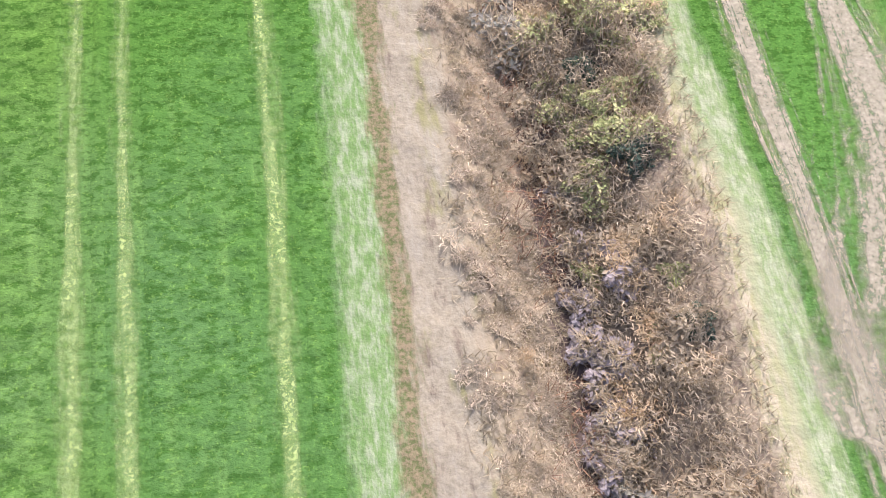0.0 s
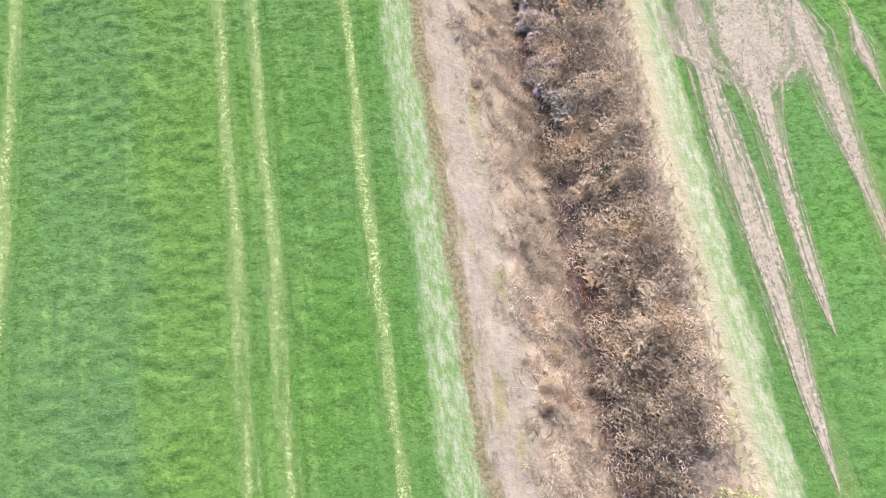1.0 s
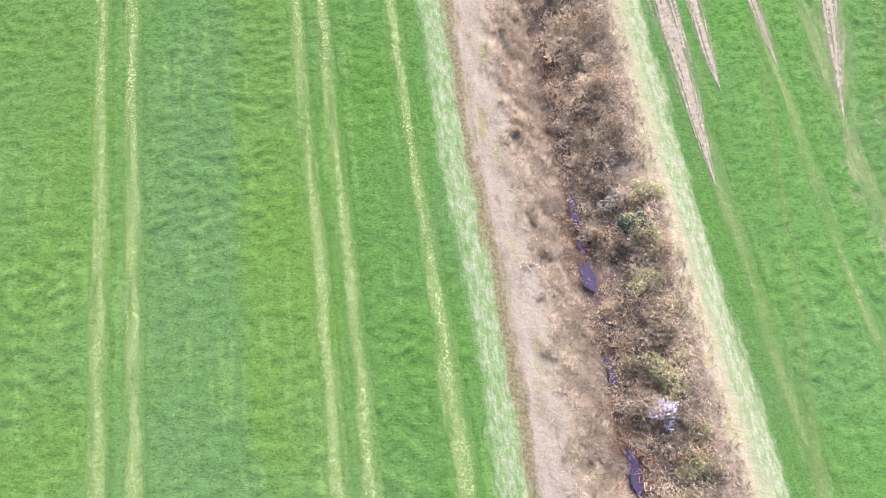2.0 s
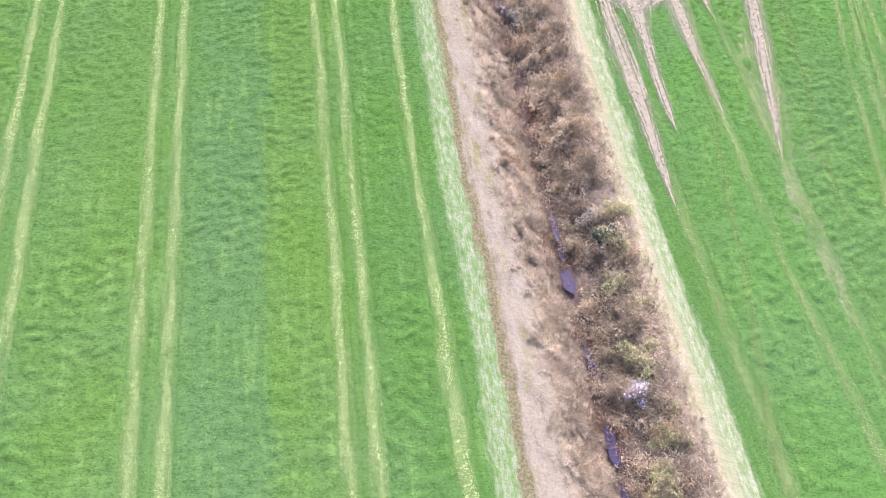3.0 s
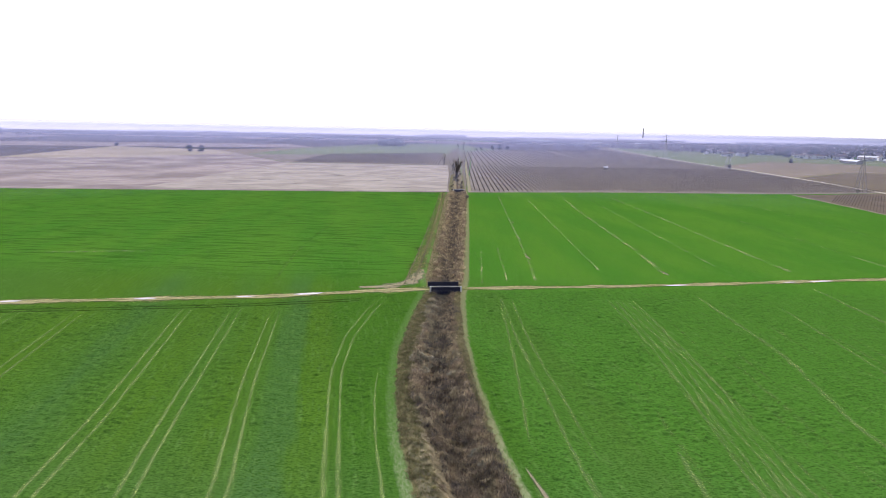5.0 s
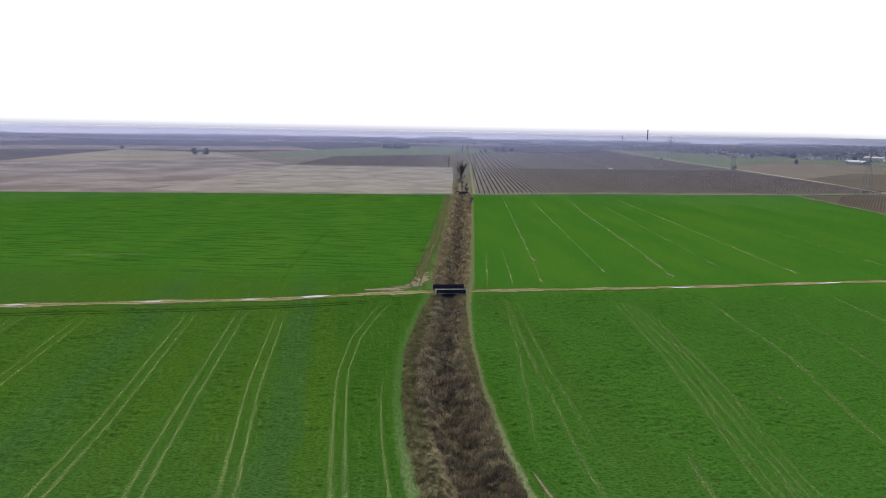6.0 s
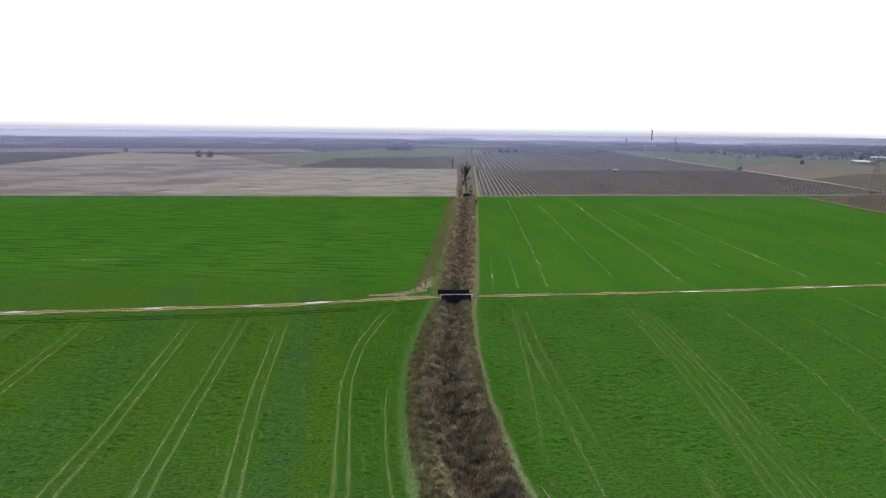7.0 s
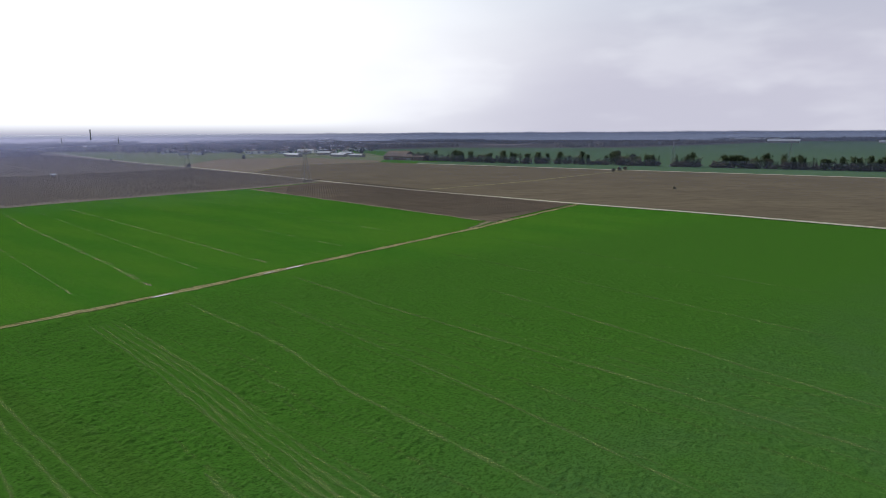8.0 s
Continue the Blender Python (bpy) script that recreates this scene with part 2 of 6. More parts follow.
def strip_material(name, c1, c2, cover=0.5, soft=0.35, patch=0.3, rough=1.0, spec=0.0, fine=3.0, length=0.25, strength=1.0, streaks=3.0, broken=0.45):
    """Worn lines and lanes with ragged edges; the ground shows between."""
    m, nt, b = start(name, rough, spec)
    co = node(nt, "ShaderNodeNewGeometry").outputs["Position"]
    uv = node(nt, "ShaderNodeSeparateXYZ", {0: node(nt, "ShaderNodeUVMap", uv_map="lane").outputs[0]})
    across = math_node(nt, "ABSOLUTE", math_node(nt, "SUBTRACT", math_node(nt, "MULTIPLY", uv.outputs[0], 2.0), 1.0))
    n1 = noise_node(nt, co, fine, 4.0, 0.7)
    n2 = noise_node(nt, stretched(nt, co, 0, 1.0, length), patch, 3.0)
    along = node(nt, "ShaderNodeCombineXYZ", {0: math_node(nt, "MULTIPLY", uv.outputs[0], streaks), 1: math_node(nt, "MULTIPLY", uv.outputs[1], 0.22), 2: math_node(nt, "MULTIPLY", node(nt, "ShaderNodeSeparateXYZ", {0: co}).outputs[0], 0.05)}).outputs[0]
    n3 = noise_node(nt, along, 1.0, 4.0, 0.65)
    ragged = math_node(nt, "ADD", math_node(nt, "MULTIPLY", math_node(nt, "SUBTRACT", n1, 0.5), 1.0 * soft + 0.2), math_node(nt, "MULTIPLY", math_node(nt, "SUBTRACT", n3, 0.5), 4.2 * soft))
    edge = math_node(nt, "ADD", across, ragged)
    mask = math_node(nt, "SUBTRACT", 1.0, step(nt, edge, 1.0 - 1.6 * soft, 1.0 - 0.2 * soft))
    mask = math_node(nt, "MULTIPLY", mask, step(nt, n2, 0.52 - 0.5 * cover, 0.92 - 0.5 * cover))
    grain = node(nt, "ShaderNodeMapRange", {0: noise_node(nt, co, 6.5, 3.0, 0.7), 1: 0.35, 2: 0.65, 3: 1.0 - broken, 4: 1.0 + 0.4 * broken}).outputs[0]
    mask = math_node(nt, "MULTIPLY", math_node(nt, "MULTIPLY", mask, grain), strength, True)
    col = mix(nt, step(nt, n1, 0.35, 0.68), c1, c2)
    nt.links.new(col, b.inputs["Base Color"])
    relief(nt, b, n1, 0.5, 0.06)
    t = node(nt, "ShaderNodeBsdfTransparent")
    ms = node(nt, "ShaderNodeMixShader", {0: mask, 1: t.outputs[0], 2: b.outputs[0]})
    nt.links.new(ms.outputs[0], nt.nodes["Material Output"].inputs[0])
    return m


def water_material(name, tint, rough=0.06):
    m, nt, b = start(name, rough, 0.5)
    co = node(nt, "ShaderNodeNewGeometry").outputs["Position"]
    n = noise_node(nt, co, 1.5, 3.0)
    nt.links.new(mix(nt, n, tint, tuple(1.8 * v for v in tint)), b.inputs["Base Color"])
    relief(nt, b, noise_node(nt, co, 6.0, 2.0), 0.06, 0.02)
    return m


M_GROUND = ground_material()
M_STRAW = leaf("straw_blades", (0.35, 0.30, 0.175), (0.26, 0.215, 0.125), 0.5, 0.2, patch=0.3, c3=(0.29, 0.23, 0.125))
M_CANE = leaf("bramble_canes", (0.42, 0.36, 0.228), (0.32, 0.27, 0.168), 0.55, 0.08, patch=0.5, c3=(0.40, 0.315, 0.175))
M_DEAD = leaf("dead_leaves", (0.45, 0.375, 0.228), (0.35, 0.285, 0.168), 0.55, 0.08, patch=0.55, c3=(0.38, 0.28, 0.15))
M_RUSTY = leaf("rusty_brambles", (0.27, 0.20, 0.125), (0.16, 0.12, 0.082), 0.4, 0.5, patch=0.6, c3=(0.27, 0.22, 0.16))
M_OLIVE = leaf("olive_leaves", (0.48, 0.48, 0.21), (0.24, 0.28, 0.10), 0.5, 0.35, patch=0.3)
M_DARKLEAF = leaf("dark_green_leaves", (0.05, 0.078, 0.046), (0.075, 0.10, 0.06), 0.3, 0.4)
M_GREYLEAF = leaf("grey_green_leaves", (0.19, 0.19, 0.13), (0.25, 0.23, 0.17), 0.35, 0.35, patch=0.3)
M_BLOSSOM = leaf("white_blossom", (0.66, 0.64, 0.68), (0.50, 0.47, 0.50), 0.3, 0.2)
M_RUST = leaf("rusty_reed", (0.30, 0.17, 0.085), (0.22, 0.135, 0.08), 0.25, 0.4)
M_TRACK = strip_material("worn_crop_line", (0.250, 0.325, 0.110), (0.170, 0.245, 0.065), 1.0, 0.6, strength=0.62)
# Shade lying in the pressed ruts, painted as a dark colour.
M_HEADLAND_SHADE = strip_material("headland_rut_shade", (0.030, 0.060, 0.012), (0.045, 0.080, 0.018), 1.0, 0.5, strength=0.85)
M_FAINT = strip_material("faint_crop_line", (0.14, 0.22, 0.05), (0.10, 0.19, 0.035), 0.7, 0.7, strength=0.4)
M_TRACK_R = strip_material("washed_streak", (0.225, 0.285, 0.100), (0.150, 0.220, 0.060), 0.72, 0.7, 0.25, strength=0.5)
M_DRILL = strip_material("weak_drill_line", (0.17, 0.24, 0.07), (0.12, 0.195, 0.045), 0.6, 0.7, 0.25, strength=0.4)
M_STREAK = strip_material("broken_streak", (0.40, 0.42, 0.19), (0.25, 0.31, 0.10), 0.34, 0.6, 0.35, length=0.3, strength=0.85)
M_RUT = strip_material("worn_rut", (0.15, 0.12, 0.078), (0.11, 0.092, 0.055), 0.95, 0.5, 0.3, length=0.15, strength=0.8)
M_BARE = strip_material("bare_soil", (0.270, 0.240, 0.155), (0.215, 0.195, 0.120), 1.3, 0.58, 0.5, strength=0.88, streaks=12.0, broken=0.3)
M_CORNER = strip_material("trampled_earth", (0.29, 0.25, 0.165), (0.22, 0.20, 0.115), 1.2, 0.6, 0.5)
M_SCATTER = strip_material("thin_crop", (0.30, 0.30, 0.155), (0.20, 0.25, 0.09), 0.40, 0.7, 0.6, strength=0.6)
M_ROAD = strip_material("farm_lane", (0.35, 0.31, 0.165), (0.26, 0.235, 0.115), 1.2, 0.4, 0.3)
M_LANE_GRASS = strip_material("lane_grass", (0.13, 0.17, 0.04), (0.20, 0.20, 0.08), 0.6, 0.5, 0.4)
M_WHITE_ROAD = strip_material("gravel_road", (0.58, 0.52, 0.41), (0.47, 0.42, 0.33), 1.3, 0.18, 0.3)
M_EDGE = strip_material("dry_field_edge", (0.34, 0.30, 0.20), (0.24, 0.23, 0.12), 1.0, 0.35, 0.2, strength=0.9)
M_WEED = strip_material("weeds", (0.15, 0.13, 0.10), (0.20, 0.17, 0.13), 0.9, 0.6, 0.2, strength=0.8)
M_WOODS = leaf("far_wood_twigs", (0.13, 0.115, 0.105), (0.095, 0.085, 0.08), 0.5, 0.3)
M_TUSSOCK = leaf("tussock_blades", (0.50, 0.43, 0.285), (0.40, 0.335, 0.215), 0.5, 0.12, patch=0.3)
M_GROVE = leaf("far_grove_leaves", (0.075, 0.085, 0.06), (0.05, 0.062, 0.045), 0.45, 0.3)
M_GREYTWIG = leaf("dark_grey_twigs", (0.150, 0.125, 0.100), (0.070, 0.058, 0.050), 0.3, 0.55, patch=0.4)
M_CANOPY = canopy_material()
M_IVY = leaf("ivy_leaves", (0.075, 0.105, 0.05), (0.11, 0.135, 0.07), 0.6, 0.4)
M_WATER = water_material("ditch_water", (0.030, 0.024, 0.036), 0.03)
M_PUDDLE = water_material("puddle_water", (0.22, 0.20, 0.175), 0.03)
M_BARK = surface("bark", (0.060, 0.048, 0.040), (0.090, 0.072, 0.060), 3.0, 0.95, 0.6)
M_TWIG = leaf("bare_twigs", (0.21, 0.19, 0.14), (0.15, 0.14, 0.105), 0.6, 0.35)
M_VINE = leaf("pruned_vines", (0.125, 0.098, 0.082), (0.095, 0.075, 0.064), 0.25, 0.3)
M_NAVY = surface("navy_paint", (0.012, 0.014, 0.030), (0.018, 0.020, 0.040), 1.2, 0.5, 0.1, c3=(0.03, 0.03, 0.045))
M_CONCRETE = surface("concrete", (0.36, 0.34, 0.31), (0.27, 0.26, 0.24), 0.9, 0.9, 0.3)
M_PALE_RAIL = surface("pale_rail", (0.78, 0.76, 0.72), (0.66, 0.64, 0.60), 1.5, 0.7, 0.2)
M_STEEL = surface("galvanised_steel", (0.33, 0.33, 0.34), (0.24, 0.24, 0.25), 0.6, 0.6, 0.1, metal=0.3)
M_PLASTER = surface("farm_plaster", (0.50, 0.45, 0.40), (0.40, 0.36, 0.33), 0.3, 0.9, 0.2, thing=0.2)
M_WHITEWASH = surface("whitewashed_plaster", (0.78, 0.76, 0.72), (0.66, 0.64, 0.60), 0.3, 0.9, 0.2, thing=0.2)
M_BRICK = surface("brick_masonry", (0.22, 0.145, 0.115), (0.17, 0.12, 0.10), 0.4, 0.9, 0.2)
M_TILE = surface("clay_tile_roof", (0.17, 0.115, 0.09), (0.12, 0.09, 0.075), 0.4, 0.85, 0.3, thing=0.2)
M_SHEET = surface("pale_roof_sheet", (0.70, 0.70, 0.72), (0.58, 0.58, 0.60), 0.2, 0.7, 0.1, thing=0.15)
M_GLASS_DARK = surface("dark_pane", (0.03, 0.033, 0.04), (0.05, 0.05, 0.06), 0.5, 0.15, 0.0, spec=0.5)
M_FOIL = surface("white_foil", (0.66, 0.66, 0.67), (0.56, 0.56, 0.58), 0.1, 0.5, 0.1)
F_TILLED = field_material("tilled_field", (0.340, 0.290, 0.262), (0.215, 0.175, 0.165), 65, 0, (0.17, 0.135, 0.13), 0.018)
F_BLEACHED = field_material("bleached_field", (0.37, 0.325, 0.28), (0.285, 0.248, 0.218), 65, 0, (0.225, 0.19, 0.17), 0.03)
F_STUBBLE = field_material("stubble_field", (0.36, 0.30, 0.235), (0.29, 0.25, 0.17), 20, 0, None, 0.01)
F_VINE = field_material("vineyard_soil", (0.225, 0.195, 0.165), (0.19, 0.162, 0.14), 0, 0, None, 0.03)
F_VINE_DARK = field_material("dark_vineyard", (0.125, 0.108, 0.105), (0.095, 0.085, 0.085), 0, 0, None, 0.006)
F_CORNER = field_material("corner_vineyard_soil", (0.150, 0.118, 0.088), (0.125, 0.102, 0.078), 0, 0, None, 0.03)
F_DITCH = field_material("weedy_ditch_ground", (0.15, 0.125, 0.10), (0.185, 0.16, 0.12), 0, 0, None, 0.05)
F_BROWN = field_material("brown_field", (0.185, 0.150, 0.103), (0.155, 0.127, 0.090), -62, 2.6, None, 0.02)
F_TAN = field_material("tan_field", (0.25, 0.20, 0.145), (0.20, 0.165, 0.12), -50, 0, None, 0.02)
F_GREEN = field_material("far_wheat", (0.085, 0.145, 0.075), (0.095, 0.158, 0.080), -40, 0, (0.07, 0.12, 0.065), 0.01)
F_MEADOW = field_material("pale_meadow", (0.16, 0.195, 0.10), (0.185, 0.20, 0.115), -30, 0, None, 0.015)


# ---- mesh helpers ----
class Pieces:
    """Vertices and faces of one part."""

    def __init__(self):
        self.v, self.f = [], []

    def add(self, verts, faces):
        k = len(self.v)
        self.v.extend(tuple(p) for p in verts)
        self.f.extend(tuple(k + i for i in f) for f in faces)
        return self

    def box(self, x0, y0, z0, x1, y1, z1):
        return self.add([(x, y, z) for z in (z0, z1) for x, y in ((x0, y0), (x1, y0), (x1, y1), (x0, y1))],
                        [(3, 2, 1, 0), (4, 5, 6, 7), (0, 1, 5, 4), (1, 2, 6, 5), (2, 3, 7, 6), (3, 0, 4, 7)])

    def block(self, x0, y0, z0, x1, y1, z1, c=0.03):
        """A box with its upright and top edges cut off."""
        lo = [(x0 + c, y0), (x1 - c, y0), (x1, y0 + c), (x1, y1 - c), (x1 - c, y1), (x0 + c, y1), (x0, y1 - c), (x0, y0 + c)]
        mx, my = (x0 + x1) / 2, (y0 + y1) / 2
        kx, ky = 1 - 2 * c / max(x1 - x0, 4 * c), 1 - 2 * c / max(y1 - y0, 4 * c)
        top = [(mx + (x - mx) * kx, my + (y - my) * ky) for x, y in lo]
        v = [(x, y, z0) for x, y in lo] + [(x, y, z1 - c) for x, y in lo] + [(x, y, z1) for x, y in top]
        f = [tuple(range(7, -1, -1)), tuple(range(16, 24))]
        for r in (0, 8):
            f += [(r + i, r + (i + 1) % 8, r + 8 + (i + 1) % 8, r + 8 + i) for i in range(8)]
        return self.add(v, f)

    def tube(self, p, q, r, s, n=5):
        p, q = Vector(p), Vector(q)
        d = (q - p).normalized()
        a = d.orthogonal().normalized()
        b = d.cross(a)
        ring = [a * math.cos(2 * math.pi * i / n) + b * math.sin(2 * math.pi * i / n) for i in range(n)]
        return self.add([p + u * r for u in ring] + [q + u * s for u in ring],
                        [(i, (i + 1) % n, n + (i + 1) % n, n + i) for i in range(n)] + [tuple(range(n - 1, -1, -1)), tuple(range(n, 2 * n))])

    def ribbon(self, pts, w):
        """A thin bent blade through pts that tapers to its tip."""
        pts = [Vector(p) for p in pts]
        d = pts[-1] - pts[0]
        side = Vector((-d.y, d.x, 0.15 * d.length))
        side = side.normalized() if side.length > 1e-6 else Vector((1, 0, 0))
        n, v = len(pts), []
        for i, p in enumerate(pts[:-1]):
            h = side * (w * (1 - i / n) / 2)
            v += [p - h, p + h]
        v.append(pts[-1])
        f = [(2 * i, 2 * i + 1, 2 * i + 3, 2 * i + 2) for i in range(n - 2)]
        return self.add(v, f + [(2 * n - 4, 2 * n - 3, 2 * n - 2)])

    def mesh(self, name, material, smooth=False):
        me = bpy.data.meshes.new(name)
        me.from_pydata(self.v, [], self.f)
        me.materials.append(material)
        if smooth:
            me.polygons.foreach_set("use_smooth", [True] * len(me.polygons))
        return me


def part(name, pieces, material, parent, label="", smooth=False):
    ob = new(name, pieces.mesh(name, material, smooth))
    ob.parent = parent
    return tagged(ob, label)


def base(name, label, category, group="", at=None):
    ob = new(name)
    ob.empty_display_size = 0.3
    if at is not None:
        ob.matrix_basis = at
    return tagged(ob, label, category, group)


def array_mesh(name, verts, tris, material):
    """A mesh of triangles from arrays."""
    me = bpy.data.meshes.new(name)
    me.vertices.add(len(verts))
    me.vertices.foreach_set("co", verts.astype(np.float32).ravel())
    me.loops.add(3 * len(tris))
    me.loops.foreach_set("vertex_index", tris.astype(np.int32).ravel())
    me.polygons.add(len(tris))
    me.polygons.foreach_set("loop_start", np.arange(0, 3 * len(tris), 3, dtype=np.int32))
    me.polygons.foreach_set("loop_total", np.full(len(tris), 3, dtype=np.int32))
    me.update(calc_edges=True)
    me.materials.append(material)
    return me


def blades(rng, foot, length, width, lean, count=3):
    """Triangular blades, count from each foot (n x 3), leaning by lean (0 upright to 1 flat). length, width, lean: numbers or arrays."""
    n = len(foot)
    p = np.repeat(foot, count, axis=0)
    k = n * count
    L = np.repeat(np.broadcast_to(length, n), count) * rng.uniform(0.6, 1.25, k)
    w = np.repeat(np.broadcast_to(width, n), count) * rng.uniform(0.7, 1.3, k)
    ln = np.clip(np.repeat(np.broadcast_to(lean, n), count) + rng.normal(0, 0.2, k), 0, 1.15)
    a = rng.uniform(0, 2 * np.pi, k)
    d = np.stack([np.cos(a) * np.sin(ln * 1.4), np.sin(a) * np.sin(ln * 1.4), np.cos(ln * 1.4)], 1)
    s = np.stack([-np.sin(a), np.cos(a), np.zeros(k)], 1)
    v = np.empty((k, 3, 3))
    v[:, 0] = p - s * w[:, None] / 2
    v[:, 1] = p + s * w[:, None] / 2
    v[:, 2] = p + d * L[:, None]
    return v.reshape(-1, 3), np.arange(3 * k).reshape(-1, 3)


def joined(lots):
    vs, ts, k = [], [], 0
    for v, t in lots:
        vs.append(v)
        ts.append(t + k)
        k += len(v)
    return np.concatenate(vs), np.concatenate(ts)


# ---- the ditch's plan: x of its lines by y ----
def line(points):
    ys = [p[0] for p in points]
    xs = [p[1] for p in points]
    return lambda y: np.interp(y, ys, xs)


LEFT = line([(-420, 90), (-79.6, 17.64), (-33.6, 7.42), (-24.6, 5.48), (-17.7, 3.52), (-8.7, 1.64), (1.3, -0.55), (8.3, -1.87), (16.4, -3.44), (26.3, -6.12), (37.3, -8.77), (49.3, -10.98), (60.4, -12.45), (72.6, -13.68), (91.2, -14.11), (107.9, -13.92), (118.4, -13.45), (126.7, -13.95), (134.9, -15.15), (206.5, -18.45), (363.5, -25.83), (393.9, -25.98), (560, -34.5), (1200, -72), (6000, -330)])
CHANNEL = line([(-420, 97), (-79.5, 23.92), (-37.3, 14.38), (-23.3, 10.94), (-8.2, 7.63), (3.8, 4.81), (8.9, 3.81), (16.9, 2.23), (31.0, -0.91), (54.2, -5.00), (76.6, -7.24), (108.8, -8.55), (123.3, -9.52), (207.9, -12.83), (352.6, -18.73), (405.1, -20.79), (560, -29.5), (1200, -66), (6000, -324)])
RIGHT = line([(-420, 103), (-79.4, 30.05), (-35.1, 18.52), (-25.0, 16.10), (-20.0, 14.80), (-14.9, 13.49), (-6.9, 12.01), (-2.3, 10.83), (3.2, 9.70), (9.3, 8.94), (17.4, 7.15), (35.5, 2.85), (59.8, -1.01), (81.3, -3.49), (109.2, -5.75), (119.7, -5.97), (128.2, -5.86), (135.7, -5.19), (209.1, -7.78), (352.4, -13.17), (398.4, -14.70), (560, -25), (1200, -60), (6000, -318)])
VERGE = line([(-420, 106), (-79.3, 32.51), (-34.9, 20.65), (-24.9, 17.93), (-14.8, 15.41), (-6.7, 13.73), (3.4, 11.72), (9.5, 10.65), (16.5, 8.52), (34.6, 4.22), (60.0, -0.01), (81.5, -2.39), (109.5, -4.15), (135.9, -4.28), (209.4, -6.76), (352.8, -12.14), (560, -24), (1200, -59), (6000, -317)])


def lane_y(x):
    """The farm lane that crosses the ditch: its y by x."""
    return np.interp(x, [-1200, -534, -322, -107, -84, -72, -60, -48, -36, -23.6, -12.8, -4.8, 17.7, 47.5, 79.7, 107.6, 196, 300], [-125, 10, 51, 93.2, 99.1, 102.1, 105.1, 108.7, 113.2, 118.3, 121.6, 123.2, 128.4, 135.4, 144.6, 152.6, 178, 213])


def height(x, y):
    """Ground height: the ditch's banks and bed; arrays."""
    l, c, r = LEFT(y), CHANNEL(y), RIGHT(y)
    deep = np.interp(y, [-400, 385, 425, 560, 1100, 1250], [1.7, 1.7, 1.2, 0.7, 0.4, 0.0])
    a = np.clip((x - l - 0.33 * (c - l)) / (0.62 * (c - l)), 0, 1)
    b = np.clip((r - 0.4 - x) / (0.82 * (r - c)), 0, 1)
    t = np.where(x < c, a, b)
    t = t * t * (3 - 2 * t)
    inside = np.clip((x - l) / 0.8, 0, 1) * np.clip((r + 0.8 - x) / 0.8, 0, 1)
    rough = 0.10 * np.sin(1.7 * x + 0.9 * y) * np.sin(1.1 * y - 0.6 * x) + 0.06 * np.sin(4.1 * y + 2.3 * x)
    return -deep * t + inside * rough


# ---- ground sheet ----
def build_ground():
    ys = np.concatenate([[-400, -250, -160, -120, -100], np.arange(-90, 130, 0.6), np.arange(130, 410, 2.0), np.arange(410, 1300, 20.0), [1500, 2200, 3000, 4000, 4900]])
    cols = []
    Y = ys[:, None]
    l, c, r, e = LEFT(ys), CHANNEL(ys), RIGHT(ys), VERGE(ys)
    far_l = [-4800, -2500, -1200, -600, -300, -150, -110]
    for x in far_l:
        cols.append(np.full(len(ys), float(x)))
    for k in (60, 30, 15, 8, 5, 3, 2.2, 1.5, 0.8, 0.3):
        cols.append(l - k)
    for f in np.linspace(0, 1, 15)[:-1]:
        cols.append(l + f * (c - l))
    for f in np.linspace(0, 1, 13)[:-1]:
        cols.append(c + f * (r - c))
    for f in (0, 0.5, 1):
        cols.append(r + f * (e - r))
    for k in (0.5, 1, 2, 4, 8, 15, 30, 60):
        cols.append(e + k)
    for x in (150, 220, 300, 600, 1200, 2500, 4800):
        cols.append(np.full(len(ys), float(x)))
    X = np.sort(np.stack(cols, 1), axis=1)
    Yg = np.broadcast_to(Y, X.shape)
    Z = height(X, Yg)
    n, m = X.shape
    verts = np.stack([X, Yg, Z], 2).reshape(-1, 3)
    i = (np.arange(n - 1)[:, None] * m + np.arange(m - 1)[None]).ravel()
    tris = np.concatenate([np.stack([i, i + 1, i + m + 1], 1), np.stack([i, i + m + 1, i + m], 1)])
    me = array_mesh("ground", verts, tris, M_GROUND)
    for name, edge in (("from_left_edge", l), ("from_right_edge", e), ("from_channel", c)):
        a = me.attributes.new(name, "FLOAT", "POINT")
        a.data.foreach_set("value", np.clip(X - edge[:, None], -4000, 4000).astype(np.float32).ravel())
    me.polygons.foreach_set("use_smooth", np.ones(len(tris), dtype=bool))
    return tagged(new("ground", me), "flat farmland with young wheat and a weedy ditch", "ground", kind="structure")


build_ground()


